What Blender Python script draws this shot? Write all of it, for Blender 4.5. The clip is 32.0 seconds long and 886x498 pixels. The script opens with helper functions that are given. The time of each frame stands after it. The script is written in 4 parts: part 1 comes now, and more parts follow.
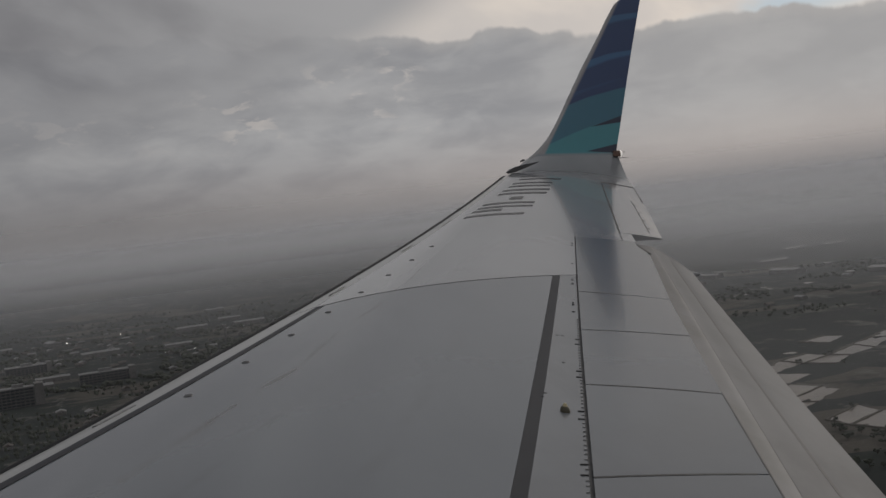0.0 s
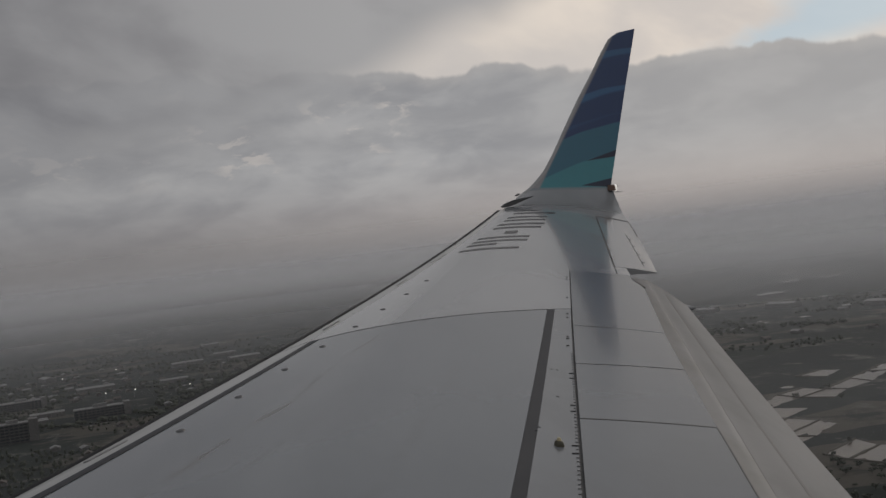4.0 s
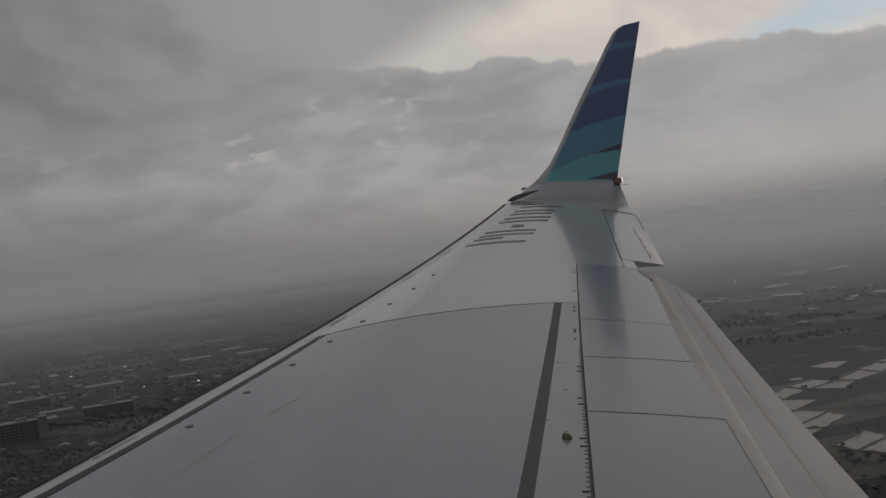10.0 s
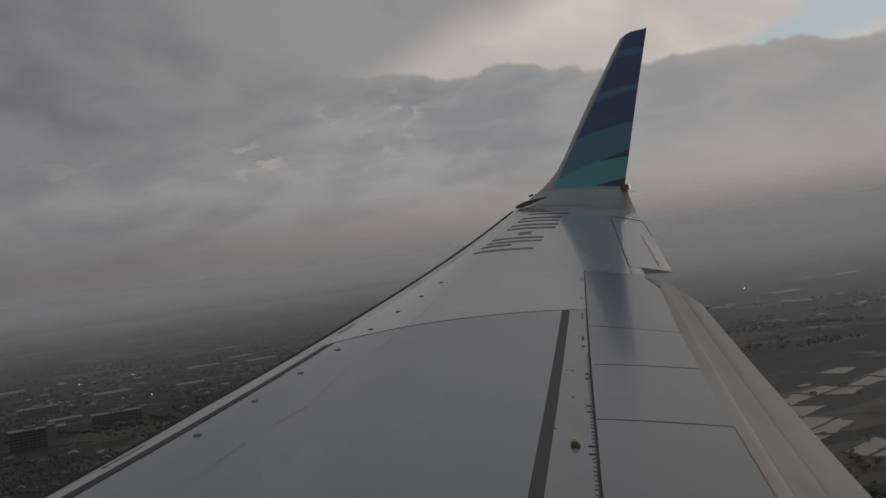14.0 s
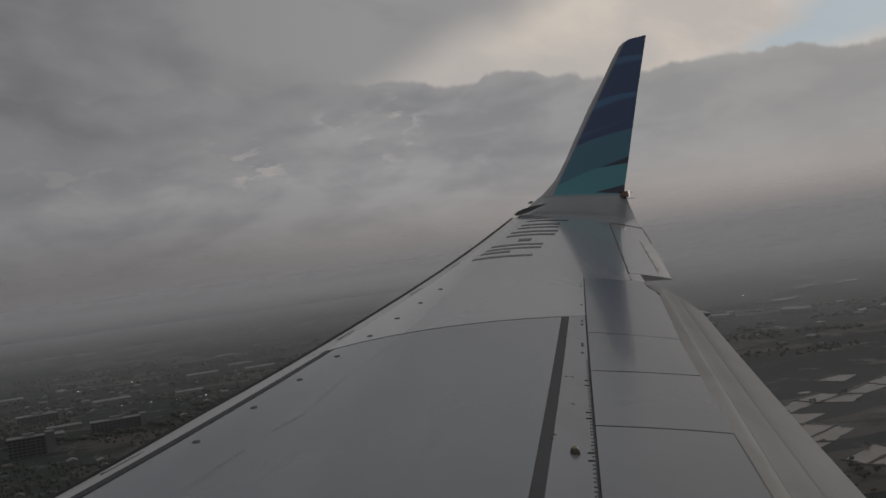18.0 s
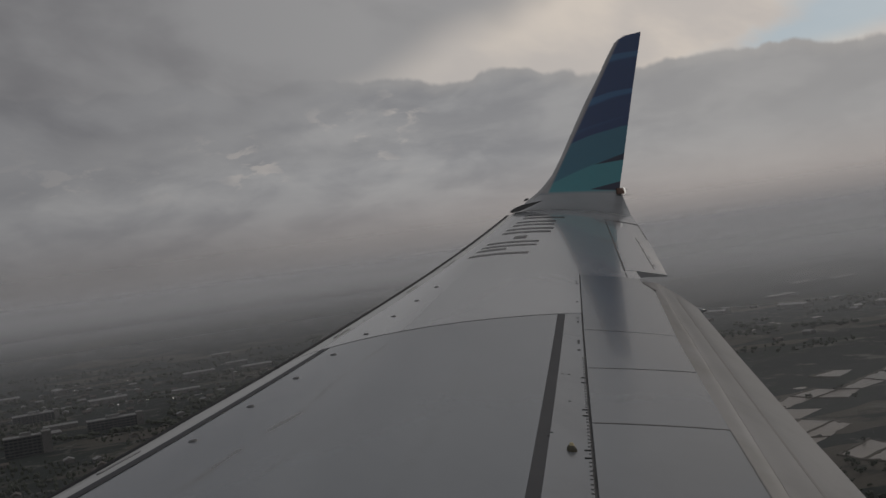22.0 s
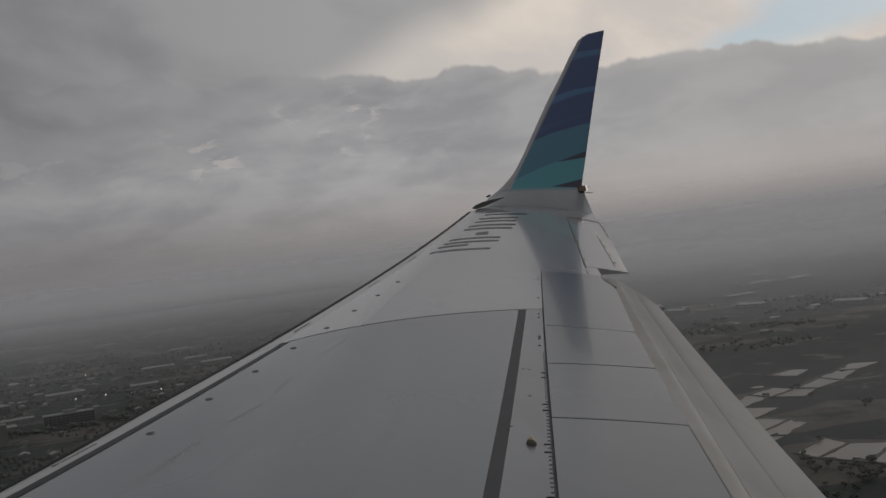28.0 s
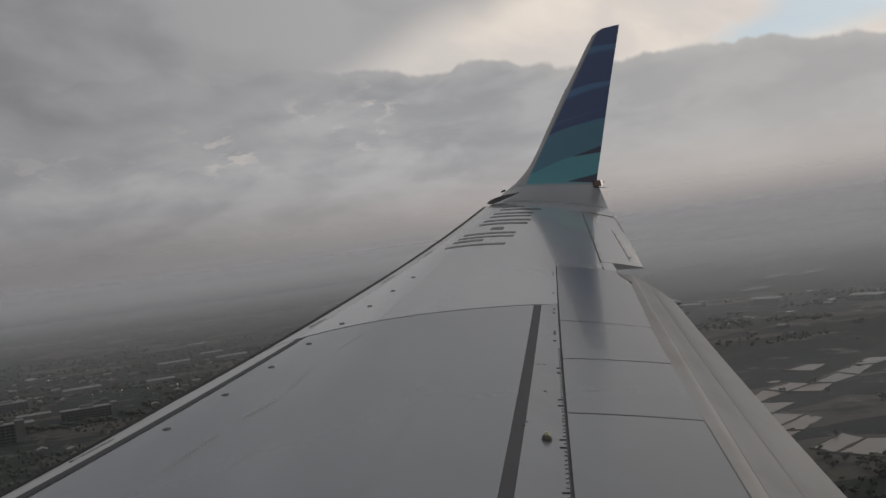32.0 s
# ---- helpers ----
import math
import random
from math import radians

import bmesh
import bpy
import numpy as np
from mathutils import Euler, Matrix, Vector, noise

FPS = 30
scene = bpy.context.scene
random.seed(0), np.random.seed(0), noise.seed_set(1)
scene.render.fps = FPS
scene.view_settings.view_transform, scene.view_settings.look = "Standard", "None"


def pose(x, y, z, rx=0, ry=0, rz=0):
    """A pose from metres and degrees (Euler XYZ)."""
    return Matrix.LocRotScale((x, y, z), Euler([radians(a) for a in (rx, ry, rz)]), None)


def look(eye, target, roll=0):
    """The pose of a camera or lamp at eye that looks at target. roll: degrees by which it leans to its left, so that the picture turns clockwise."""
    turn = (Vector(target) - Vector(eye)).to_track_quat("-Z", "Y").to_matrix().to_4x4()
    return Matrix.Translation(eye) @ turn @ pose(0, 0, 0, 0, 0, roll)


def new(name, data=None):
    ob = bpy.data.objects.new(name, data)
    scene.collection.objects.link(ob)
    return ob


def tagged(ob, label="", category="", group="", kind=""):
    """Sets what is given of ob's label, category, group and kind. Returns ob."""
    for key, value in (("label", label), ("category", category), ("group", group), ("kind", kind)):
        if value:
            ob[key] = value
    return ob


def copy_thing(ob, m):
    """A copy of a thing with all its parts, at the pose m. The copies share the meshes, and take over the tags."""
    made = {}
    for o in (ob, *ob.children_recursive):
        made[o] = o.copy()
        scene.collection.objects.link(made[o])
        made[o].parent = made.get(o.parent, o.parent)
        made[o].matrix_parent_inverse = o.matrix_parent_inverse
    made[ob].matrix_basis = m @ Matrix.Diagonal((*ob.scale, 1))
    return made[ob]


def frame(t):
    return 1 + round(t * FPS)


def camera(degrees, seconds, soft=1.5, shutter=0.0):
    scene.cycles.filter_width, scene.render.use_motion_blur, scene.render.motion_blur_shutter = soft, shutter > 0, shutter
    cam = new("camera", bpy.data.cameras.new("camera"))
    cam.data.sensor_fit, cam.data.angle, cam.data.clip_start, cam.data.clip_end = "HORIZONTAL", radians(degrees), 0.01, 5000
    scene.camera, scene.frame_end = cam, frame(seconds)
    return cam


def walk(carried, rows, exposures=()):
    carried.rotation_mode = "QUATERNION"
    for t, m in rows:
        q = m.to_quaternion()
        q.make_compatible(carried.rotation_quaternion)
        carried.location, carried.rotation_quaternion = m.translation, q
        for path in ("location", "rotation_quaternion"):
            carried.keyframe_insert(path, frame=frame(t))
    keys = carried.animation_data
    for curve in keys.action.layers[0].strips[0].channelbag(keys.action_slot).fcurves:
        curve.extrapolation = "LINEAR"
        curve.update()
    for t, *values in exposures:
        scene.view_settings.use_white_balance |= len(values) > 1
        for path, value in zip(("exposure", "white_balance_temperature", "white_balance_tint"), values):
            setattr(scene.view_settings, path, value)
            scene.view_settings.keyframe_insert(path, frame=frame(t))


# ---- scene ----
cam = camera(40.9, 32.0)

# The aeroplane's axes in the world: x aft, y out along the wing, z up, leaning a little against the true vertical.
ALTITUDE = 150.0
AIR = pose(0, 0, ALTITUDE, -1.14, 4.94, 0)
# seconds, place of the camera behind the cabin window (aeroplane's axes), turn in degrees
PATH = [
    (0.0, 4.268, 1.541, 1.634, 90.968, 2.303, -13.526),
    (0.5, 4.279, 1.536, 1.632, 91.338, 2.709, -13.527),
    (1.0, 4.268, 1.539, 1.625, 92.082, 2.424, -13.345),
    (1.5, 4.277, 1.531, 1.637, 92.506, 2.822, -13.439),
    (2.0, 4.275, 1.544, 1.638, 91.879, 2.540, -13.834),
    (2.5, 4.277, 1.544, 1.630, 92.044, 2.409, -14.064),
    (3.0, 4.277, 1.540, 1.633, 92.014, 2.173, -14.102),
    (3.5, 4.279, 1.541, 1.631, 92.478, 2.330, -13.731),
    (5.5, 4.284, 1.537, 1.629, 92.802, 2.603, -13.778),
    (6.0, 4.275, 1.535, 1.623, 93.245, 2.626, -13.518),
    (6.5, 4.286, 1.535, 1.623, 93.112, 2.966, -13.483),
    (7.0, 4.278, 1.542, 1.629, 92.762, 2.927, -13.541),
    (7.5, 4.278, 1.533, 1.621, 92.865, 3.025, -13.522),
    (8.0, 4.282, 1.540, 1.630, 93.255, 3.087, -13.271),
    (8.5, 4.277, 1.546, 1.631, 92.866, 2.924, -13.241),
    (9.0, 4.282, 1.532, 1.629, 92.818, 3.222, -13.046),
    (9.5, 4.277, 1.535, 1.623, 92.603, 2.999, -13.271),
    (10.0, 4.281, 1.533, 1.627, 92.382, 2.870, -13.353),
    (10.5, 4.280, 1.532, 1.623, 92.756, 2.586, -13.184),
    (11.0, 4.277, 1.531, 1.625, 92.537, 2.651, -13.240),
    (11.5, 4.277, 1.539, 1.625, 92.876, 2.999, -13.084),
    (12.0, 4.281, 1.536, 1.626, 92.820, 3.229, -13.200),
    (12.5, 4.277, 1.537, 1.619, 93.034, 3.156, -12.977),
    (13.0, 4.276, 1.537, 1.623, 93.142, 3.037, -13.013),
    (13.5, 4.271, 1.535, 1.618, 92.761, 2.719, -13.034),
    (14.0, 4.281, 1.534, 1.633, 92.731, 3.042, -12.982),
    (14.5, 4.276, 1.524, 1.625, 92.795, 3.084, -13.026),
    (16.5, 4.276, 1.537, 1.631, 92.798, 3.024, -13.078),
    (17.0, 4.281, 1.542, 1.620, 92.845, 3.085, -13.067),
    (17.5, 4.277, 1.547, 1.622, 93.089, 2.989, -13.102),
    (18.0, 4.282, 1.541, 1.628, 93.078, 3.015, -13.016),
    (18.5, 4.287, 1.539, 1.632, 92.911, 3.092, -13.027),
    (19.0, 4.282, 1.550, 1.625, 92.906, 3.070, -13.236),
    (19.5, 4.285, 1.530, 1.627, 93.065, 3.154, -13.275),
    (20.0, 4.287, 1.539, 1.623, 93.201, 3.086, -13.097),
    (20.5, 4.285, 1.550, 1.629, 93.127, 2.957, -13.255),
    (21.0, 4.281, 1.544, 1.620, 92.798, 2.904, -13.168),
    (21.5, 4.277, 1.536, 1.620, 93.046, 3.038, -13.298),
    (22.0, 4.283, 1.542, 1.632, 92.937, 3.283, -13.201),
    (22.5, 4.275, 1.540, 1.634, 92.914, 2.920, -13.280),
    (23.0, 4.278, 1.543, 1.629, 92.787, 2.757, -13.352),
    (23.5, 4.289, 1.544, 1.626, 92.898, 3.043, -13.279),
    (24.0, 4.282, 1.545, 1.627, 92.804, 3.001, -13.471),
    (24.5, 4.291, 1.542, 1.633, 92.780, 3.071, -14.048),
    (26.5, 4.285, 1.549, 1.618, 92.722, 3.018, -14.712),
    (27.0, 4.292, 1.546, 1.614, 92.992, 3.345, -14.804),
    (27.5, 4.289, 1.555, 1.616, 92.764, 2.806, -15.063),
    (28.0, 4.285, 1.551, 1.616, 92.691, 2.797, -15.065),
    (28.5, 4.283, 1.545, 1.623, 92.658, 2.887, -15.025),
    (29.0, 4.293, 1.547, 1.618, 92.493, 3.180, -14.945),
    (29.5, 4.287, 1.551, 1.622, 92.609, 3.083, -14.912),
    (30.0, 4.291, 1.549, 1.629, 92.416, 2.867, -14.980),
    (30.5, 4.277, 1.546, 1.623, 92.368, 2.700, -15.062),
    (31.0, 4.295, 1.548, 1.617, 92.322, 2.842, -14.702),
    (31.5, 4.290, 1.553, 1.626, 92.494, 2.919, -14.350),
    (32.0, 4.285, 1.550, 1.619, 92.487, 2.899, -14.335),
]
EXPOSURES = [(0.0, 0.23), (3.0, 0.25), (6.0, 0.31), (8.0, 0.33), (10.0, 0.18), (11.0, 0.15), (13.0, 0.05), (14.0, -0.02), (17.0, -0.02), (19.0, -0.09), (20.0, 0.05), (21.0, 0.03), (23.0, -0.04), (24.0, -0.02), (27.0, 0.13), (28.0, 0.18), (29.0, 0.39), (30.0, 0.35), (31.0, 0.31), (32.0, 0.39)]
walk(cam, [(t, AIR @ pose(x, y, z, rx, ry, rz)) for t, x, y, z, rx, ry, rz in PATH], EXPOSURES)

# ---- world and sun ----
def node(tree, kind):
    return tree.nodes.new(kind)


def feed(tree, socket, value):
    if isinstance(value, bpy.types.NodeSocket):
        tree.links.new(value, socket)
    else:
        socket.default_value = value


def calc(tree, op, a, b=0.0, c=0.0):
    n = node(tree, "ShaderNodeMath")
    n.operation = op
    for i, value in enumerate((a, b, c)):
        feed(tree, n.inputs[i], value)
    return n.outputs[0]


def blend(tree, fac, a, b):
    n = node(tree, "ShaderNodeMix")
    n.data_type = "RGBA"
    feed(tree, n.inputs["Factor"], fac)
    feed(tree, n.inputs[6], a if isinstance(a, bpy.types.NodeSocket) else (*a, 1))
    feed(tree, n.inputs[7], b if isinstance(b, bpy.types.NodeSocket) else (*b, 1))
    return n.outputs[2]


def ease(tree, value, low, high):
    n = node(tree, "ShaderNodeMapRange")
    n.interpolation_type = "SMOOTHSTEP"
    for name, v in (("Value", value), ("From Min", low), ("From Max", high)):
        feed(tree, n.inputs[name], v)
    return n.outputs["Result"]


def grain(tree, vector, scale, detail=4.0, rough=0.55, warp=0.0):
    n = node(tree, "ShaderNodeTexNoise")
    feed(tree, n.inputs["Vector"], vector)
    n.inputs["Scale"].default_value, n.inputs["Detail"].default_value = scale, detail
    n.inputs["Roughness"].default_value, n.inputs["Distortion"].default_value = rough, warp
    return n.outputs["Fac"]


def stretch(tree, vector, x, y, z):
    n = node(tree, "ShaderNodeVectorMath")
    n.operation = "MULTIPLY"
    feed(tree, n.inputs[0], vector)
    n.inputs[1].default_value = (x, y, z)
    return n.outputs[0]


SUN_AZ, SUN_EL = 52.0, 24.0          # degrees from straight out along the wing towards the tail; height
world = bpy.data.worlds.new("evening_sky")
scene.world = world
world.use_nodes = True
wt = world.node_tree
wt.nodes.clear()
way = node(wt, "ShaderNodeTexCoord").outputs["Generated"]
split = node(wt, "ShaderNodeSeparateXYZ")
feed(wt, split.inputs[0], way)
az = calc(wt, "MULTIPLY", calc(wt, "ARCTAN2", split.outputs[0], split.outputs[1]), 57.2958)
el = calc(wt, "MULTIPLY", calc(wt, "ARCSINE", split.outputs[2]), 57.2958)
flat = stretch(wt, way, 1.0, 1.0, 2.6)
lean = node(wt, "ShaderNodeVectorRotate")
lean.rotation_type = "Y_AXIS"
feed(wt, lean.inputs["Vector"], way)
lean.inputs["Angle"].default_value = radians(-14)
streak = stretch(wt, lean.outputs[0], 1.0, 1.0, 2.0)
billow = grain(wt, flat, 16.0, 5.0, 0.5, 0.3)
broad = grain(wt, streak, 4.5, 3.0, 0.42, 0.1)
wisps = grain(wt, streak, 9.0, 5.0, 0.5, 0.25)

clear = node(wt, "ShaderNodeTexSky")
clear.sky_type, clear.sun_disc, clear.sun_elevation, clear.sun_rotation = "NISHITA", False, radians(SUN_EL), radians(SUN_AZ)
blue = node(wt, "ShaderNodeVectorMath")
blue.operation = "SCALE"
feed(wt, blue.inputs[0], clear.outputs[0])
blue.inputs["Scale"].default_value = 0.035
# high bright cloud, torn open to the blue towards the tail
gap = calc(wt, "SUBTRACT", az, calc(wt, "MULTIPLY", calc(wt, "SUBTRACT", el, 8.7), 2.0))
gap = ease(wt, calc(wt, "ADD", gap, calc(wt, "MULTIPLY", calc(wt, "SUBTRACT", wisps, 0.5), 16.0)), 27.6, 32.0)
gap = calc(wt, "MULTIPLY", gap, ease(wt, calc(wt, "ADD", el, calc(wt, "MULTIPLY", calc(wt, "SUBTRACT", broad, 0.5), 4.0)), 7.2, 8.4))
gap = calc(wt, "MULTIPLY", gap, calc(wt, "SUBTRACT", 1.0, ease(wt, az, 39.0, 45.0)))
high = blend(wt, ease(wt, wisps, 0.35, 0.7), (0.50, 0.46, 0.43), (0.64, 0.57, 0.50))
high = blend(wt, ease(wt, az, 26.0, 4.0), high, (0.42, 0.40, 0.385))
sky = blend(wt, calc(wt, "MULTIPLY", gap, 0.8), high, blend(wt, 0.6, blue.outputs[0], (0.36, 0.50, 0.62)))
# the far bank of heaped cloud: a crisp bumpy top with a bright rim, heap behind heap below it
def heaps(level, lean, bumps, much):
    return calc(wt, "SUBTRACT", calc(wt, "ADD", calc(wt, "MULTIPLY_ADD", az, lean, level), calc(wt, "MULTIPLY", bumps, much)), el)


puffs = grain(wt, stretch(wt, way, 1.0, 1.0, 0.55), 19.0, 4.0, 0.46, 0.25)
lumps = grain(wt, stretch(wt, way, 1.0, 1.0, 1.3), 15.0, 4.0, 0.5, 0.4)
top = heaps(8.55, -0.066, puffs, 2.5)
rim = ease(wt, top, -0.10, 0.16)
edge_light = calc(wt, "SUBTRACT", 1.0, ease(wt, top, 0.0, 0.8))
grey = blend(wt, ease(wt, billow, 0.30, 0.70), (0.235, 0.236, 0.246), (0.318, 0.316, 0.320))
grey = blend(wt, calc(wt, "MULTIPLY", ease(wt, az, 14.0, 30.0), 0.55), grey, (0.385, 0.372, 0.362))
grey = blend(wt, calc(wt, "MULTIPLY", edge_light, 0.26), grey, (0.46, 0.43, 0.40))
for level, lean_, much in ((6.1, -0.05, 3.0), (3.6, -0.03, 3.2)):
    low_heap = heaps(level, lean_, lumps, much)
    crest = calc(wt, "MULTIPLY", ease(wt, low_heap, -0.35, 0.35), calc(wt, "SUBTRACT", 1.0, ease(wt, low_heap, 0.2, 1.6)))
    crest = calc(wt, "MULTIPLY", crest, ease(wt, az, 22.0, 10.0))
    foot_shade = calc(wt, "MULTIPLY", ease(wt, low_heap, 0.1, -1.3), ease(wt, low_heap, -3.2, -1.3))
    grey = blend(wt, calc(wt, "MULTIPLY", crest, 0.14), grey, (0.44, 0.43, 0.42))
    grey = blend(wt, calc(wt, "MULTIPLY", foot_shade, 0.10), grey, (0.12, 0.12, 0.13))
fray = grain(wt, stretch(wt, way, 1.0, 1.0, 2.4), 34.0, 5.0, 0.55, 0.3)
torn = calc(wt, "MULTIPLY", ease(wt, wisps, 0.50, 0.64), ease(wt, fray, 0.50, 0.60))
torn = calc(wt, "MULTIPLY", torn, calc(wt, "MULTIPLY", ease(wt, el, 4.0, 6.0), ease(wt, az, 24.0, 18.0)))
grey = blend(wt, calc(wt, "MULTIPLY", torn, 0.5), grey, (0.50, 0.455, 0.42))
grey = blend(wt, calc(wt, "MULTIPLY", ease(wt, az, 14.0, -8.0), 0.34), grey, (0.11, 0.11, 0.115))
sky = blend(wt, rim, sky, grey)
# the low dark deck that drifts in overhead
off = calc(wt, "MULTIPLY", calc(wt, "SUBTRACT", az, 30.0), 1 / 17.5)
edge = calc(wt, "MULTIPLY_ADD", calc(wt, "POWER", 2.718, calc(wt, "MULTIPLY", calc(wt, "MULTIPLY", off, off), -1.0)), 11.0, 6.2)
under = calc(wt, "SUBTRACT", calc(wt, "ADD", el, calc(wt, "MULTIPLY", calc(wt, "SUBTRACT", broad, 0.5), 6.0)), edge)
under = calc(wt, "ADD", under, calc(wt, "MULTIPLY", calc(wt, "SUBTRACT", wisps, 0.5), 3.0))
deck = blend(wt, ease(wt, calc(wt, "ADD", calc(wt, "MULTIPLY", wisps, 0.55), calc(wt, "MULTIPLY", broad, 0.45)), 0.36, 0.64), (0.150, 0.150, 0.160), (0.235, 0.235, 0.243))
deck = blend(wt, ease(wt, az, -6.0, 14.0), blend(wt, 0.10, deck, (0.02, 0.02, 0.025)), blend(wt, 0.16, deck, (0.50, 0.49, 0.48)))
deck = blend(wt, ease(wt, el, 24.0, 52.0), deck, (0.31, 0.314, 0.325))
sky = blend(wt, calc(wt, "MULTIPLY", ease(wt, under, -1.7, 1.9), 0.92), sky, deck)
# thick air near the horizon
low = blend(wt, ease(wt, az, -8.0, 30.0), (0.114, 0.105, 0.104), (0.38, 0.332, 0.305))
low = blend(wt, ease(wt, az, 45.0, 95.0), low, (0.20, 0.19, 0.187))
sky = blend(wt, calc(wt, "MULTIPLY", calc(wt, "SUBTRACT", 1.0, ease(wt, el, 0.0, 5.0)), 0.88), sky, low)
sky = blend(wt, calc(wt, "MULTIPLY", ease(wt, el, 2.4, -0.2), 0.4), sky, (0.205, 0.183, 0.176))
sky = blend(wt, ease(wt, el, -1.0, -6.0), sky, (0.06, 0.058, 0.056))
shine = node(wt, "ShaderNodeBackground")
feed(wt, shine.inputs["Color"], sky)
shine.inputs["Strength"].default_value = 1.0
feed(wt, node(wt, "ShaderNodeOutputWorld").inputs["Surface"], shine.outputs[0])

lamp = bpy.data.lights.new("sun", "SUN")
lamp.energy, lamp.angle, lamp.color = 0.5, radians(20), (1.0, 0.93, 0.84)
sun = new("sun", lamp)
sun_way = Vector((math.sin(radians(SUN_AZ)) * math.cos(radians(SUN_EL)), math.cos(radians(SUN_AZ)) * math.cos(radians(SUN_EL)), math.sin(radians(SUN_EL))))
sun.matrix_world = look(sun_way * 3000, (0, 0, 0))


# ---- materials ----
def paint(name, colour, rough=0.4, metal=0.0, tone=0.12, scale=3.0, bump=0.0, fine=40.0, coat=0.0, other=None, patch=1.0, tilt=None):
    """A surface with broad stains and fine grain; other: a second colour for the stains; tilt: offset of the shading
    normals from the built surface, along the wing's axes.
    """
    m = bpy.data.materials.new(name)
    m.use_nodes = True
    t = m.node_tree
    b = t.nodes["Principled BSDF"]
    at = node(t, "ShaderNodeTexCoord").outputs["Object"]
    wide, small = grain(t, stretch(t, at, 1.0, patch, 1.0), scale, 5.0, 0.6, 0.5), grain(t, at, fine, 3.0)
    dark = other or tuple(c * (1 - 2 * tone) for c in colour)
    c = blend(t, ease(t, wide, 0.38, 0.72), colour, dark)
    c = blend(t, calc(t, "MULTIPLY", small, tone), c, tuple(v * 0.6 for v in colour))
    feed(t, b.inputs["Base Color"], c)
    b.inputs["Metallic"].default_value = metal
    feed(t, b.inputs["Roughness"], calc(t, "MULTIPLY_ADD", wide, 0.16 * rough, rough * 0.92))
    b.inputs["Coat Weight"].default_value, b.inputs["Coat Roughness"].default_value = coat, 0.06
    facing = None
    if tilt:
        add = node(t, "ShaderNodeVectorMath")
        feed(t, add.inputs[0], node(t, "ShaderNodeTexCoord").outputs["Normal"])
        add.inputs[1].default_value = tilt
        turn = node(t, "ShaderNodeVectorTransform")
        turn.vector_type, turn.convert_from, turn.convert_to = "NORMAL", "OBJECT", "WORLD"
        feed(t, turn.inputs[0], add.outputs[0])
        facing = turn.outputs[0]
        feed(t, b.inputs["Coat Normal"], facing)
    if bump:
        n = node(t, "ShaderNodeBump")
        n.inputs["Strength"].default_value, n.inputs["Distance"].default_value = bump, 0.01
        feed(t, n.inputs["Height"], small)
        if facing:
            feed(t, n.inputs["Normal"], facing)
        feed(t, b.inputs["Normal"], n.outputs[0])
    return m


# shading normals leaned off the built surface, to place the winglet's reflection
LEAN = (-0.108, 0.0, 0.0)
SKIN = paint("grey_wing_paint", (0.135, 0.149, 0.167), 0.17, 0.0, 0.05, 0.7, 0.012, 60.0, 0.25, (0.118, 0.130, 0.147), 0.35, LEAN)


def scuffs(m):
    """Long faint dirt streaks that run along the span, and a smudge or two."""
    t = m.node_tree
    b = t.nodes["Principled BSDF"]
    at = node(t, "ShaderNodeTexCoord").outputs["Object"]
    k = node(t, "ShaderNodeSeparateXYZ")
    feed(t, k.inputs[0], at)
    x, y = k.outputs[0], k.outputs[1]
    s = calc(t, "DIVIDE", calc(t, "SUBTRACT", x, calc(t, "MULTIPLY", y, 0.523)), calc(t, "MULTIPLY_ADD", y, -0.237, 5.599))
    rough = grain(t, at, 2.2, 6.0, 0.65)
    s = calc(t, "ADD", s, calc(t, "MULTIPLY", calc(t, "SUBTRACT", grain(t, at, 0.9, 3.0), 0.5), 0.05))
    mask = 0.0
    for middle, wide, much in ((0.258, 0.008, 0.8), (0.226, 0.006, 0.22), (0.33, 0.010, 0.18), (0.47, 0.016, 0.15)):
        d = calc(t, "ABSOLUTE", calc(t, "SUBTRACT", s, middle))
        line = calc(t, "MULTIPLY", calc(t, "SUBTRACT", 1.0, ease(t, d, 0.0, wide)), calc(t, "MULTIPLY", ease(t, rough, 0.36, 0.62), much))
        mask = calc(t, "MAXIMUM", mask, line)
    was = b.inputs["Base Color"].links[0].from_socket
    feed(t, b.inputs["Base Color"], blend(t, mask, was, (0.085, 0.080, 0.076)))
    # dirt and old wax dull the gloss in patches
    smear = ease(t, grain(t, stretch(t, at, 1.0, 0.3, 1.0), 1.6, 6.0, 0.62, 0.6), 0.46, 0.70)
    was = b.inputs["Roughness"].links[0].from_socket
    feed(t, b.inputs["Roughness"], calc(t, "ADD", was, calc(t, "ADD", calc(t, "MULTIPLY", mask, 0.10), calc(t, "MULTIPLY", smear, 0.07))))


scuffs(SKIN)
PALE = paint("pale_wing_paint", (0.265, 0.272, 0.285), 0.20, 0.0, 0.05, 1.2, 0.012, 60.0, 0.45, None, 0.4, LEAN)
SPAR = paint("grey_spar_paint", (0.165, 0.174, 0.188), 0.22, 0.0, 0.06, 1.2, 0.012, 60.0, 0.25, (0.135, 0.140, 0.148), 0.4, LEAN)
# FRONT: the sky's reflection on the front panel, put into a paler base colour
FRONT = paint("sky_sheen_wing_paint", (0.325, 0.330, 0.340), 0.20, 0.0, 0.05, 1.2, 0.012, 60.0, 0.5, None, 0.4, LEAN)
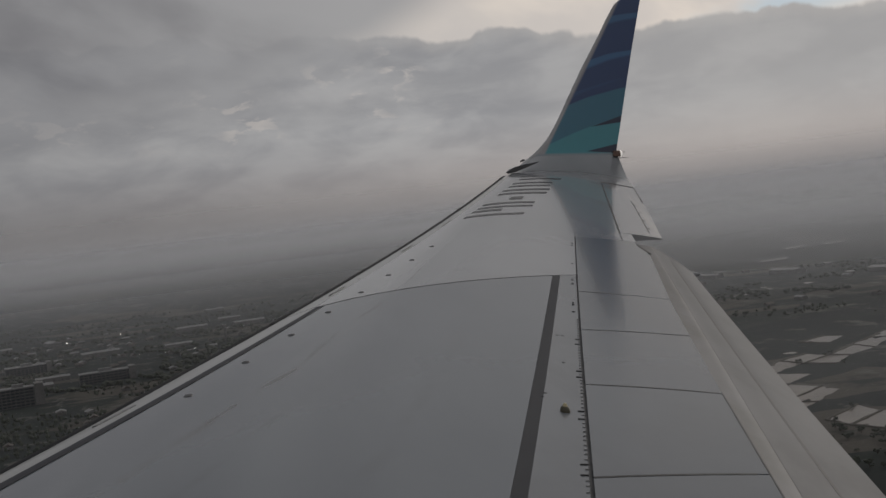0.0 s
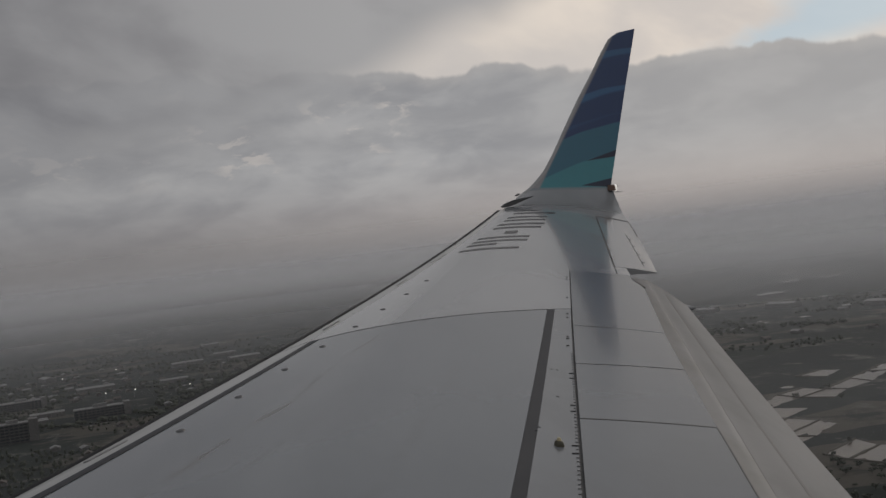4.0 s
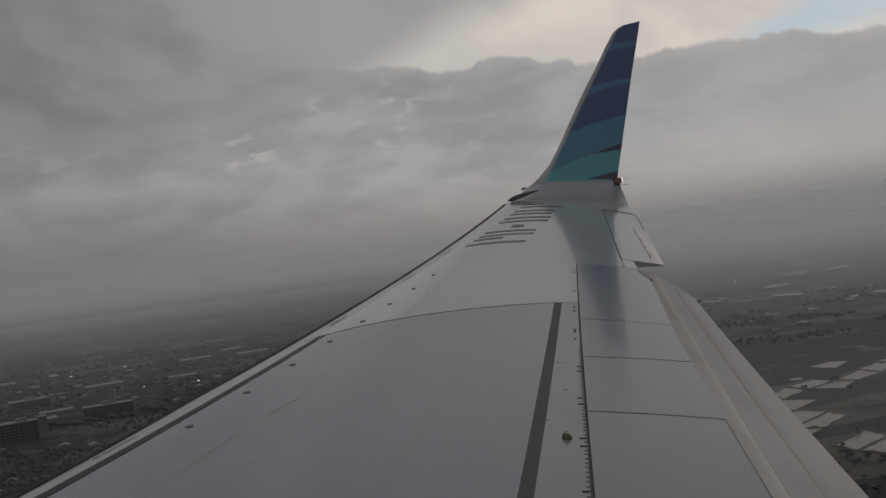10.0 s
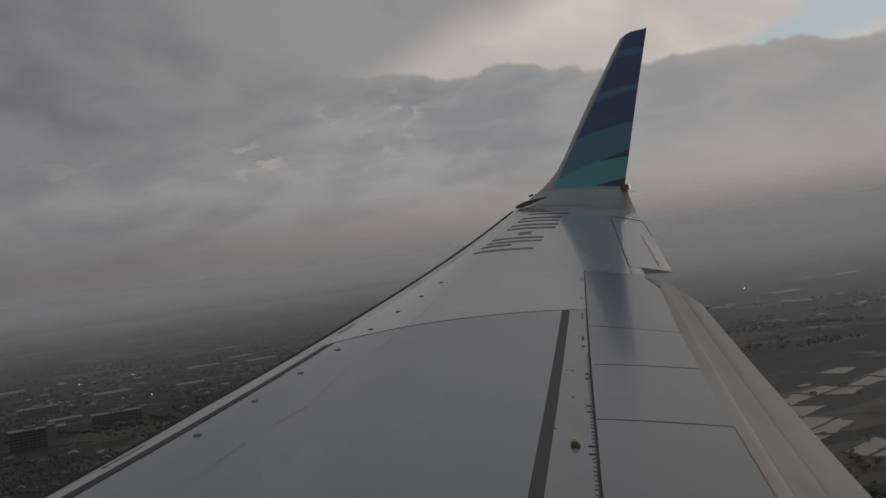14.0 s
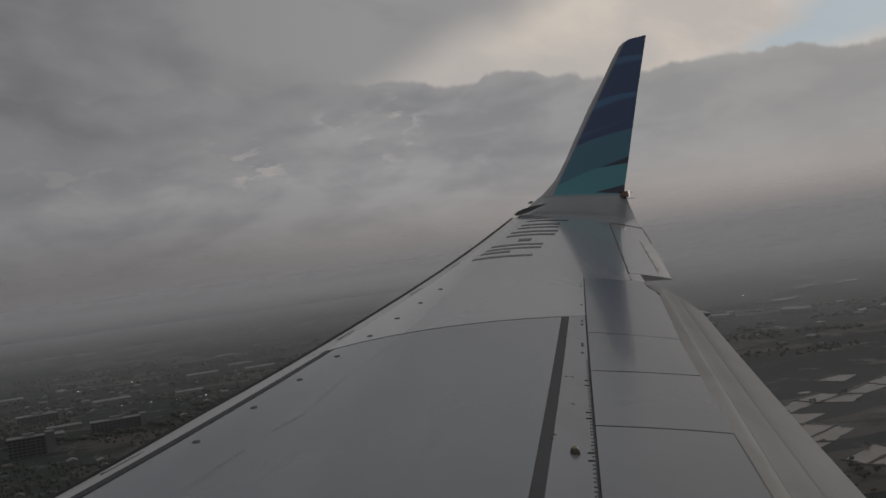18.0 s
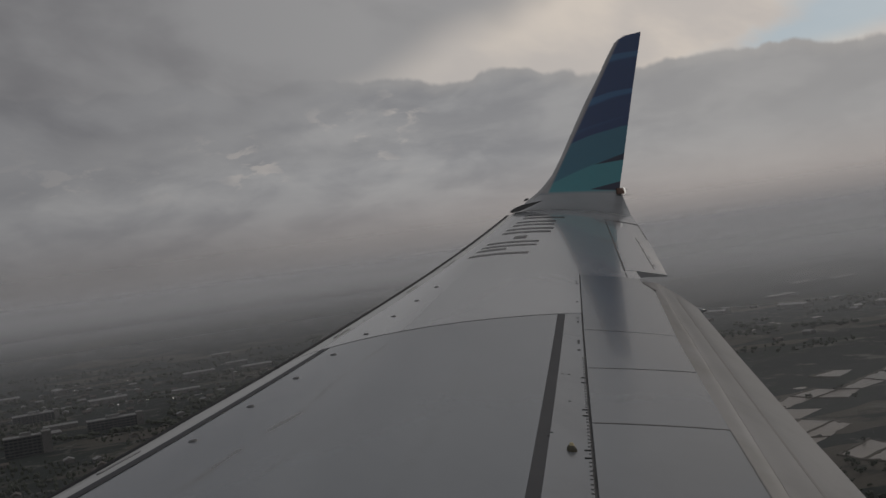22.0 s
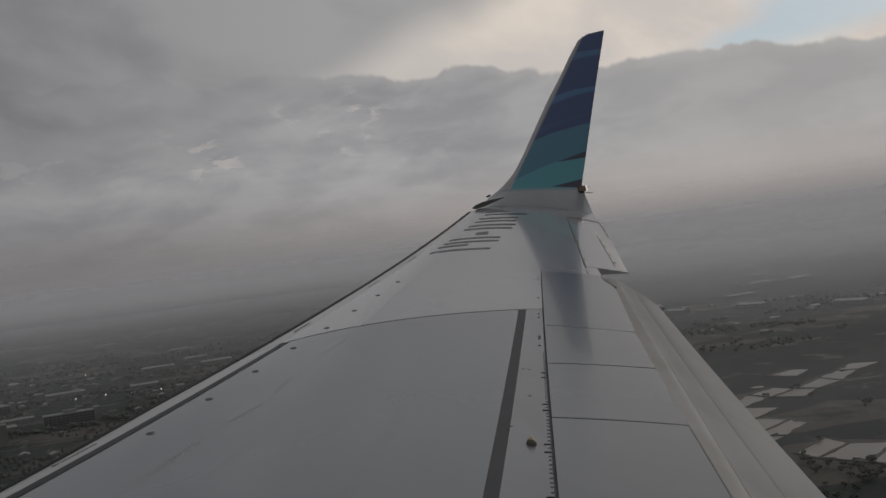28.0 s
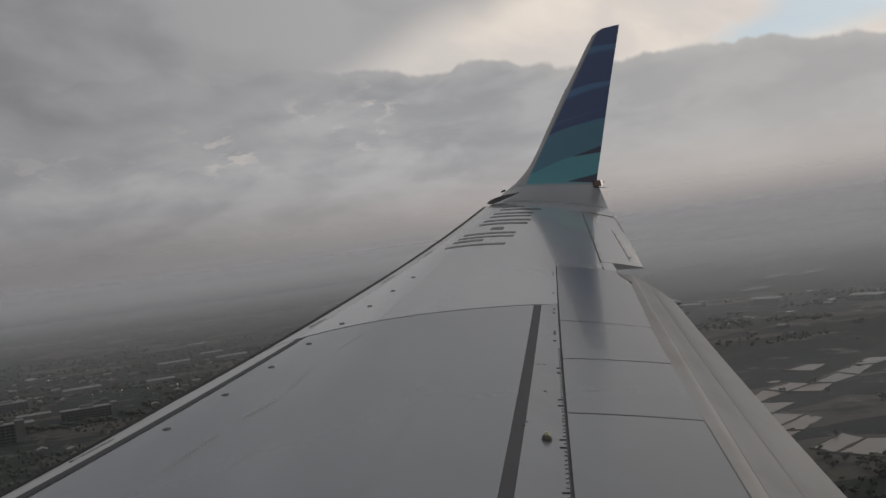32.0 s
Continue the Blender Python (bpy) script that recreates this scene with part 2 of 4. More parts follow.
# FOOT: normals flattened so the winglet's reflection runs up the bend
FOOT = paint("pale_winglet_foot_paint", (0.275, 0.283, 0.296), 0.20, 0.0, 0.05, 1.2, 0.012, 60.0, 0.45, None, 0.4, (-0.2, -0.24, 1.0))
# BAND: flap paint made paler for the light caught on the nose
BAND = paint("lit_flap_nose_paint", (0.138, 0.136, 0.143), 0.50, 0.0, 0.08, 1.5, 0.02, 60.0, 0.0, (0.104, 0.101, 0.098), 0.4)
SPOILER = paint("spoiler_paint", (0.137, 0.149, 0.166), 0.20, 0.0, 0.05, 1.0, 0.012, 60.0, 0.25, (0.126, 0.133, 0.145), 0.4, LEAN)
SLAT = paint("pale_slat_paint", (0.32, 0.32, 0.315), 0.28, 0.0, 0.06, 2.0, 0.02, 60.0, 0.2, None, 0.5)
NOSE_PAINT = paint("near_black_slat_nose", (0.012, 0.012, 0.014), 0.6, 0.0, 0.15, 2.0, 0.0)
FLAP = paint("flap_paint", (0.107, 0.108, 0.117), 0.55, 0.0, 0.10, 1.6, 0.03, 50.0, 0.0, (0.083, 0.084, 0.090), 0.25)
CREASE = paint("dark_flap_crease", (0.078, 0.076, 0.075), 0.55, 0.0, 0.10, 1.6, 0.03, 50.0, 0.0, (0.066, 0.064, 0.063), 0.3)
# for seals and joints, and for the painted shadow at the flap's end
SEAL_AND_SHADE = paint("dark_seal_and_shade", (0.055, 0.055, 0.058), 0.55, 0.0, 0.2, 5.0, 0.05)
STRIP = paint("dark_grey_strip", (0.022, 0.023, 0.030), 0.5, 0.0, 0.16, 2.2, 0.03, 40.0, 0.0, (0.034, 0.035, 0.041), 1.4)
CORE = paint("dark_wing_inside", (0.03, 0.03, 0.032), 0.7)
MARK = paint("dark_grey_lettering_paint", (0.062, 0.062, 0.066), 0.35, 0.0, 0.1, 6.0)
COVER = paint("grey_cover_paint", (0.072, 0.072, 0.076), 0.5, 0.0, 0.1, 20.0)
FINGER = paint("worn_grey_steel", (0.25, 0.25, 0.255), 0.45, 0.1, 0.1, 20.0)
EDGE = paint("bare_worn_edge", (0.42, 0.42, 0.43), 0.4, 0.1, 0.1, 5.0)
BRASS = paint("dull_bronze", (0.088, 0.080, 0.056), 0.5, 0.3, 0.1, 20.0)
GILT = paint("pale_yellow_centre", (0.50, 0.43, 0.27), 0.4, 0.3, 0.1, 20.0)
BAND.node_tree.nodes["Principled BSDF"].inputs["Specular IOR Level"].default_value = 0.18
for dull in (FLAP, CREASE, STRIP, SEAL_AND_SHADE, CORE, NOSE_PAINT, MARK):
    dull.node_tree.nodes["Principled BSDF"].inputs["Specular IOR Level"].default_value = 0.15
RUST = paint("red_brown_housing_paint", (0.16, 0.085, 0.06), 0.4, 0.0, 0.15, 10.0)
WHITE = paint("white_paint", (0.75, 0.74, 0.72), 0.4, 0.0, 0.05, 8.0)


def winglet_paint():
    m = bpy.data.materials.new("banded_teal_and_navy_paint")
    m.use_nodes = True
    t = m.node_tree
    b = t.nodes["Principled BSDF"]
    at = node(t, "ShaderNodeTexCoord").outputs["Object"]
    s = node(t, "ShaderNodeSeparateXYZ")
    feed(t, s.inputs[0], at)
    x, z = s.outputs[0], s.outputs[2]
    dx = calc(t, "SUBTRACT", x, 10.3)
    sag = calc(t, "MULTIPLY", calc(t, "MULTIPLY", dx, dx), 0.12)
    w = calc(t, "ADD", calc(t, "SUBTRACT", z, calc(t, "MULTIPLY", dx, 0.30)), sag)
    w = calc(t, "ADD", w, calc(t, "MULTIPLY", calc(t, "SUBTRACT", grain(t, at, 1.3, 1.0), 0.5), 0.06))

    def step(level, soft=0.012):
        return ease(t, w, level - soft, level + soft)
    c = blend(t, step(3.56), (0.062, 0.275, 0.325), (0.042, 0.165, 0.245))
    c = blend(t, step(3.985), c, (0.020, 0.052, 0.155))
    for low, high, shade in ((4.40, 4.51, (0.042, 0.135, 0.285)), (4.92, 5.05, (0.042, 0.130, 0.270)), (4.08, 4.12, (0.026, 0.075, 0.19))):
        thin = calc(t, "MULTIPLY", dx, 0.06)
        band = calc(t, "MULTIPLY", ease(t, w, calc(t, "ADD", thin, low - 0.02), calc(t, "ADD", thin, low + 0.03)), calc(t, "SUBTRACT", 1.0, step(high)))
        c = blend(t, band, c, shade)
    # two dark wedges that open towards the trailing edge
    for tip_x, tip_z, above, below in ((10.20, 3.53, 0.33, 0.14), (10.10, 3.185, 0.22, -0.06)):
        past = calc(t, "SUBTRACT", x, tip_x)
        over = calc(t, "SUBTRACT", z, tip_z)
        wedge = calc(t, "MULTIPLY", ease(t, calc(t, "SUBTRACT", calc(t, "MULTIPLY", past, above), over), -0.004, 0.008), ease(t, calc(t, "SUBTRACT", over, calc(t, "MULTIPLY", past, below)), -0.004, 0.008))
        c = blend(t, calc(t, "MULTIPLY", wedge, ease(t, past, 0.0, 0.05)), c, (0.014, 0.022, 0.055))
    front = calc(t, "SUBTRACT", x, calc(t, "MULTIPLY_ADD", z, 0.605, 7.597))
    c = blend(t, ease(t, front, 0.02, -0.025), c, (0.33, 0.325, 0.335))
    c = blend(t, ease(t, z, 3.178, 3.140), c, (0.26, 0.29, 0.31))
    c = blend(t, calc(t, "MULTIPLY", grain(t, at, 9.0, 4.0), 0.12), c, (0.06, 0.07, 0.08))
    feed(t, b.inputs["Base Color"], c)
    b.inputs["Roughness"].default_value = 0.28
    b.inputs["Coat Weight"].default_value, b.inputs["Coat Roughness"].default_value = 0.3, 0.08
    return m


LIVERY = winglet_paint()


def ground_cover():
    m = bpy.data.materials.new("fields_and_scrub")
    m.use_nodes = True
    t = m.node_tree
    b = t.nodes["Principled BSDF"]
    at = node(t, "ShaderNodeTexCoord").outputs["Object"]
    cell = node(t, "ShaderNodeTexVoronoi")
    bent = node(t, "ShaderNodeVectorMath")
    bent.operation = "ADD"
    wob = node(t, "ShaderNodeTexNoise")
    feed(t, wob.inputs["Vector"], at)
    wob.inputs["Scale"].default_value = 0.006
    feed(t, bent.inputs[0], stretch(t, at, 0.007, 0.011, 0.0))
    feed(t, bent.inputs[1], stretch(t, wob.outputs["Color"], 1.2, 1.2, 0.0))
    feed(t, cell.inputs["Vector"], bent.outputs[0])
    cell.inputs["Scale"].default_value = 1.0
    hue = node(t, "ShaderNodeSeparateColor")
    feed(t, hue.inputs[0], cell.outputs["Color"])
    c = blend(t, hue.outputs[0], (0.012, 0.017, 0.019), (0.026, 0.032, 0.032))
    c = blend(t, ease(t, hue.outputs[1], 0.72, 0.82), c, (0.078, 0.070, 0.061))
    c = blend(t, ease(t, grain(t, at, 0.010, 6.0, 0.65), 0.50, 0.60), c, (0.016, 0.023, 0.021))
    c = blend(t, ease(t, grain(t, stretch(t, at, 1.0, 0.45, 1.0), 0.030, 6.0, 0.72), 0.565, 0.65), c, (0.110, 0.106, 0.100))
    c = blend(t, ease(t, grain(t, stretch(t, at, 0.55, 1.0, 1.0), 0.012, 5.0, 0.66, 0.3), 0.60, 0.68), c, (0.115, 0.110, 0.103))
    c = blend(t, calc(t, "MULTIPLY", grain(t, at, 0.25, 4.0, 0.7), 0.5), c, (0.018, 0.020, 0.014))
    feed(t, b.inputs["Base Color"], c)
    b.inputs["Roughness"].default_value = 0.95
    b.inputs["Specular IOR Level"].default_value = 0.1
    return m


GROUND = ground_cover()
WATER = paint("still_flood_water", (0.060, 0.047, 0.038), 0.30, 0.0, 0.2, 0.05, 0.0, 0.3)
WATER.node_tree.nodes["Principled BSDF"].inputs["IOR"].default_value = 1.33
WATER.node_tree.nodes["Principled BSDF"].inputs["Specular Tint"].default_value = (0.44, 0.345, 0.30, 1)
BUND = paint("wet_earth_bund", (0.045, 0.040, 0.030), 0.9, 0.0, 0.25, 0.2, 0.0, 2.0)
LEAVES = paint("dark_foliage", (0.030, 0.038, 0.022), 0.8, 0.0, 0.3, 0.3, 0.0, 2.0)
BARK = paint("bark", (0.07, 0.055, 0.045), 0.9, 0.0, 0.2, 2.0)
WALL = paint("weathered_render", (0.13, 0.126, 0.122), 0.85, 0.0, 0.15, 0.3, 0.0, 3.0)
SOOTY = paint("sooty_concrete", (0.07, 0.07, 0.07), 0.9, 0.0, 0.2, 0.3, 0.0, 3.0)
PALEROOF = paint("pale_metal_roof", (0.17, 0.168, 0.166), 0.6, 0.0, 0.2, 0.2, 0.0, 3.0)
TILEROOF = paint("brown_tile_roof", (0.080, 0.066, 0.058), 0.8, 0.0, 0.2, 0.3, 0.0, 3.0)
GLASS = paint("dark_window_glass", (0.03, 0.035, 0.04), 0.12, 0.0, 0.1, 1.0)
STEEL = paint("galvanised_steel", (0.30, 0.30, 0.30), 0.45, 0.7, 0.1, 1.0)


def glow(name, colour, power):
    m = bpy.data.materials.new(name)
    m.use_nodes = True
    b = m.node_tree.nodes["Principled BSDF"]
    b.inputs["Emission Color"].default_value, b.inputs["Emission Strength"].default_value = (*colour, 1), power
    return m


BULB = glow("lit_lamp", (1.0, 0.93, 0.8), 6.0)
LENS = glow("lit_position_light", (1.0, 0.93, 0.85), 0.45)


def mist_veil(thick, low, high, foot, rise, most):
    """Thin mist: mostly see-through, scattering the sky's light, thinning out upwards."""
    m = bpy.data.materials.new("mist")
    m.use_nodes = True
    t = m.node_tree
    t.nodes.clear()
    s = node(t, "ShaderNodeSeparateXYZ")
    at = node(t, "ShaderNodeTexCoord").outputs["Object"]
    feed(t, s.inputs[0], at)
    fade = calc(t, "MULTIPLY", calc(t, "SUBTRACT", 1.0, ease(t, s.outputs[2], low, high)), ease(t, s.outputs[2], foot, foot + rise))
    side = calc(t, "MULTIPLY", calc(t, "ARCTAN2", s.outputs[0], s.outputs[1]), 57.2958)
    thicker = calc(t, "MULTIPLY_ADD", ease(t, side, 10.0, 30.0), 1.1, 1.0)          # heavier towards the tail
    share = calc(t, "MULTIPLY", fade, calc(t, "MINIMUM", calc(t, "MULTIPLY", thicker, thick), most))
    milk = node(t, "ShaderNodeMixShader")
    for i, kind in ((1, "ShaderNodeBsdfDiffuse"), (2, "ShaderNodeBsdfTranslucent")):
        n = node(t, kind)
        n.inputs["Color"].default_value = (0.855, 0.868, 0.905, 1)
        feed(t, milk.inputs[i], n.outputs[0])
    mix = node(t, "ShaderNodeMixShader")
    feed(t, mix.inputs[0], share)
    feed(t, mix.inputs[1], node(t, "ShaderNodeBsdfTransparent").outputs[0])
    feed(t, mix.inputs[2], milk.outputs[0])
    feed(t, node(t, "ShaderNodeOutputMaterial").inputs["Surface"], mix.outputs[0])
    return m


# ---- building blocks ----
def mesh_of(name, verts, faces, material, smooth=True):
    me = bpy.data.meshes.new(name)
    me.from_pydata([tuple(v) for v in verts], [], faces)
    me.materials.append(material)
    bm = bmesh.new()
    bm.from_mesh(me)
    bmesh.ops.recalc_face_normals(bm, faces=bm.faces)
    bm.to_mesh(me)
    bm.free()
    if smooth:
        me.polygons.foreach_set("use_smooth", [True] * len(me.polygons))
        me.set_sharp_from_angle(angle=radians(38))
    return me


def part(name, me, parent, label="", kind=""):
    """One mesh as a part under its thing."""
    ob = new(name, me)
    ob.parent = parent
    return tagged(ob, label, kind=kind)


def thing(name, label, category, group="", at=None, kind="", me=None):
    ob = new(name, me)
    ob.matrix_world = at or Matrix()
    return tagged(ob, label, category, group, kind)


def box(bm, x0, x1, y0, y1, z0, z1, taper=0.0):
    v = [bm.verts.new((x, y, z)) for z, k in ((z0, 0), (z1, taper)) for x, y in ((x0 + k, y0 + k), (x1 - k, y0 + k), (x1 - k, y1 - k), (x0 + k, y1 - k))]
    for f in ((3, 2, 1, 0), (4, 5, 6, 7), (0, 1, 5, 4), (1, 2, 6, 5), (2, 3, 7, 6), (3, 0, 4, 7)):
        bm.faces.new([v[i] for i in f])


def baked(name, bm, material, smooth=False):
    me = bpy.data.meshes.new(name)
    bmesh.ops.recalc_face_normals(bm, faces=bm.faces)
    bm.to_mesh(me)
    bm.free()
    me.materials.append(material)
    if smooth:
        me.polygons.foreach_set("use_smooth", [True] * len(me.polygons))
    return me


# ---- the wing: s runs from the leading edge (0) to the trailing edge (1), y out along the span ----
LEAD, TRAIL, ROOT_CHORD = 0.523, 0.286, 5.599
DIHEDRAL, FLEX = 0.0897, 0.0046


def chord(y):
    return ROOT_CHORD - (LEAD - TRAIL) * y


def camber(s):
    s = max(0.0, min(1.0, s))
    return 0.5 * (0.2969 * math.sqrt(s) - 0.126 * s - 0.3516 * s ** 2 + 0.2843 * s ** 3 - 0.1015 * s ** 4) + 0.08 * s * (1 - s)


def on_wing(s, y, lift=0.0):
    """A place on the wing's upper surface; lift: metres above it."""
    c = chord(y)
    z = camber(s) if s <= 1 else -0.2 * (s - 1)
    return Vector((LEAD * y + s * c, y, DIHEDRAL * y + FLEX * y * y + c * z + lift))


def value(v, t):
    return v(t) if callable(v) else v


def slab(name, s0, s1, y0, y1, material, ns=10, ny=24, lift=0.0, thick=0.03, place=on_wing, rim=0.0):
    """A panel that lies in the wing's surface. s0, s1: numbers, or functions of y; y0, y1: numbers, or functions of s."""
    verts, faces = [], []
    us = [i / ns for i in range(ns + 1)]
    vs = [j / ny for j in range(ny + 1)]
    if rim:
        us = [0, 0.01] + us[1:-1] + [0.99, 1]
        vs = [0, 0.004] + vs[1:-1] + [0.996, 1]
    nu, nv = len(us), len(vs)
    for low in (False, True):
        for j, v in enumerate(vs):
            for i, u in enumerate(us):
                ymid = value(y0, 0.4) * (1 - v) + value(y1, 0.4) * v
                s = value(s0, ymid) * (1 - u) + value(s1, ymid) * u
                y = value(y0, s) * (1 - v) + value(y1, s) * v
                s = value(s0, y) * (1 - u) + value(s1, y) * u
                drop = value(thick, s) if low else (rim if i in (0, nu - 1) or j in (0, nv - 1) else 0.0)
                verts.append(place(s, y, lift - drop))
    def at(i, j, low):
        return (nu * nv if low else 0) + j * nu + i
    for j in range(nv - 1):
        for i in range(nu - 1):
            faces.append((at(i, j, 0), at(i + 1, j, 0), at(i + 1, j + 1, 0), at(i, j + 1, 0)))
            faces.append((at(i, j + 1, 1), at(i + 1, j + 1, 1), at(i + 1, j, 1), at(i, j, 1)))
    for i in range(nu - 1):
        for j in (0, nv - 1):
            faces.append((at(i, j, 0), at(i, j, 1), at(i + 1, j, 1), at(i + 1, j, 0)))
    for j in range(nv - 1):
        for i in (0, nu - 1):
            faces.append((at(i, j, 0), at(i, j + 1, 0), at(i, j + 1, 1), at(i, j, 1)))
    return mesh_of(name, verts, faces, material)


wing = thing("aeroplane_wing", "pale grey swept airliner wing with an upturned blue winglet", "aircraft wing", at=AIR)
ROOT = 1.6
SEAM = 9.43                                   # where the inner skin ends at the slat


def seam(s):
    return SEAM + max(0.0, s - 0.126) * 1.34


def slat_back(y):
    """Where the inner slats end and their seal begins."""
    return 0.1078 + 0.0045 * max(0.0, min(3.8, 9.5 - y))


def stripe_edge(y):
    return 0.5963 - 0.00095 * (y - 5.4)


def front_spar(y):
    return 0.252 - 0.0165 * max(0.0, y - 10.0)


def hinge(y):
    """The line along which the spoilers are hung."""
    return 0.6638 - 0.00262 * (y - 5.57)


# dark structure under the panels, seen in the gaps
part("wing_box", slab("wing_box", 0.07, 0.80, ROOT + 0.1, 16.6, CORE, 12, 30, -0.035, 0.14), wing, "dark structure in the panel gaps")
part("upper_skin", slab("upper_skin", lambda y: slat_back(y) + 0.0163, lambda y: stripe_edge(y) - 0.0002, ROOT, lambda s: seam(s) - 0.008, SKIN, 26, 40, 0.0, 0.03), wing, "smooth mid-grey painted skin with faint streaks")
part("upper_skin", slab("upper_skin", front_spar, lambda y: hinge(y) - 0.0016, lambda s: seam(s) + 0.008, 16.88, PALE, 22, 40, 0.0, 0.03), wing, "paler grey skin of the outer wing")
part("leading_panel", slab("leading_panel", 0.100, lambda y: front_spar(y) - 0.0004, lambda s: seam(s) + 0.008, 16.88, FRONT, 12, 40, 0.0, 0.03), wing, "skin panel ahead of the front spar, sky sheen put into its paler paint")
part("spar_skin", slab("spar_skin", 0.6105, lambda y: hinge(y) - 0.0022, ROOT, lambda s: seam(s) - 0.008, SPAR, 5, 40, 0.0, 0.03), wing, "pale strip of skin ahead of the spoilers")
part("walkway_stripe", slab("walkway_stripe", stripe_edge, 0.6103, ROOT, 10.06, STRIP, 3, 50, 0.0, 0.025), wing, "long dark grey stripe along the rear spar")
part("lower_skin", slab("lower_skin", 0.04, 0.83, ROOT, 16.4, PALE, 10, 24, -0.22, 0.02), wing, "pale underside")


def droop(y):
    """How far the nose hangs below the plain section."""
    return 0.024 * max(0.0, 8.3 - y) + 0.013 + 0.013 * max(0.0, min(1.0, (11.0 - y) / 2.4))


# slats: a rounded nose with a near-black leading edge
def nose(name, y0, y1, a, b, material, ny=20):
    """Skin round the leading edge from the lower place a to the upper place b (both as a share of the chord; a is negative underneath)."""
    verts, faces = [], []
    n = 18
    for j in range(ny + 1):
        y = y0 + (y1 - y0) * j / ny
        c = chord(y)
        for i in range(n + 1):
            q = value(a, y) + (value(b, y) - value(a, y)) * i / n
            r = math.copysign(abs(q) ** 1.0, q)
            p = on_wing(abs(r), y, -droop(y) * max(0.0, 1 - abs(r) / 0.1))
            if r < 0:
                p.z = on_wing(0, y).z - c * 0.62 * camber(-r) - droop(y)
            verts.append(p)
    for j in range(ny):
        for i in range(n):
            k = j * (n + 1) + i
            faces.append((k, k + 1, k + n + 2, k + n + 1))
    me = mesh_of(name, verts, faces, material)
    return me


def nose_line(y):
    return 0.022 + 0.0015 * (y - 8)


def bead(name, y0, y1, radius, material, ny=20):
    """A dark rounded rib along the crest of the nose."""
    verts, faces = [], []
    for j in range(ny + 1):
        y = y0 + (y1 - y0) * j / ny
        s = 0.016 + 0.008 * max(0.0, 8.3 - y)
        p = on_wing(s, y, 0.002 - droop(y) * (1 - s / 0.1))
        for k in range(8):
            a = 2 * math.pi * k / 8
            verts.append((p.x + math.cos(a) * radius * 1.5, p.y, p.z + math.sin(a) * radius))
    for j in range(ny):
        for k in range(8):
            faces.append((j * 8 + k, j * 8 + (k + 1) % 8, (j + 1) * 8 + (k + 1) % 8, (j + 1) * 8 + k))
    faces += [tuple(range(8)), tuple(range(ny * 8, ny * 8 + 8))]
    return mesh_of(name, verts, faces, material)


for y0, y1 in ((ROOT, 5.55), (5.57, 9.42), (9.44, 13.05), (13.07, 16.84)):
    inner = y1 < 9.43
    slat = part("slat", nose("slat", y0, y1, nose_line, slat_back if inner else 0.0995, SLAT), wing, "pale painted leading-edge slat")
    part("leading_edge", nose("leading_edge", y0, y1, -0.09, nose_line, NOSE_PAINT), slat, "near-black nose of the slat")
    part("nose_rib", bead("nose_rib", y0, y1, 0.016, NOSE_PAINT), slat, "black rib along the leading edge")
    if inner:
        part("slat_seal", slab("slat_seal", slat_back, lambda y: slat_back(y) + 0.0160, y0, y1, STRIP, 3, 20, 0.003, 0.02), slat, "dark rubber seal behind the slat")

# small notches on the slats
for y, s, long in ((7.05, 0.093, 0.32), (10.1, 0.075, 0.30), (11.9, 0.075, 0.30), (13.25, 0.086, 0.30)):
    part("slat_track_cover", slab("slat_track_cover", s, s + 0.005, y - long / 2, y + long / 2, FINGER, 2, 4, 0.003, 0.01), wing, "narrow dark slot")


# the row of low oval covers behind the slats
def button(s, y, long, wide, high, material, name, parent, label=""):
    verts, faces = [], []
    rings = ((1.0, 0.0), (0.95, 0.45), (0.75, 0.85), (0.4, 1.0))
    n = 16
    for r, h in rings:
        for k in range(n):
            a = 2 * math.pi * k / n
            px, py = LEAD * y + s * chord(y) + math.cos(a) * r * long / 2, y + math.sin(a) * r * wide / 2
            verts.append(on_wing((px - LEAD * py) / chord(py), py, -0.004 + h * high))
    for i in range(len(rings) - 1):
        for k in range(n):
            faces.append((i * n + k, i * n + (k + 1) % n, (i + 1) * n + (k + 1) % n, (i + 1) * n + k))
    faces.append(tuple(range((len(rings) - 1) * n, len(rings) * n)))
    return part(name, mesh_of(name, verts, faces, material), parent, label)


for k in range(8):
    button(0.1665 + (0.0040 * (k - 3) if k > 3 else 0), 7.145 + 0.642 * k, 0.046, 0.066, 0.010, COVER, "track_cover", wing, "small dark oval cover")

# a brass fitting and small screw plates ahead of the spoilers
lug = button(0.6377, 6.47, 0.046, 0.050, 0.030, BRASS, "strap_fitting", wing, "domed brass fitting for the escape strap")
# a small pale yellow button on top of the dome
button(0.6377, 6.468, 0.026, 0.026, 0.041, GILT, "dome_centre", lug)
for s, y in ((0.609, 6.72), (0.612, 6.78), (0.628, 8.05), (0.618, 8.06), (0.632, 7.40)):
    button(s, y, 0.022, 0.03, 0.006, STRIP, "screw_plate", wing)

# spoilers along the rear spar
def spoiler_edge(y):
    if y > 11.8:
        return 0.861 + 0.014 * (y - 11.8)
    if y > 11.47:
        return 0.890 - 0.088 * (y - 11.47)
    return 0.843 - 0.006 * max(0.0, 6.9 - y) + 0.0069 * max(0.0, min(2.3, y - 7.0)) + 0.0143 * max(0.0, y - 9.3)


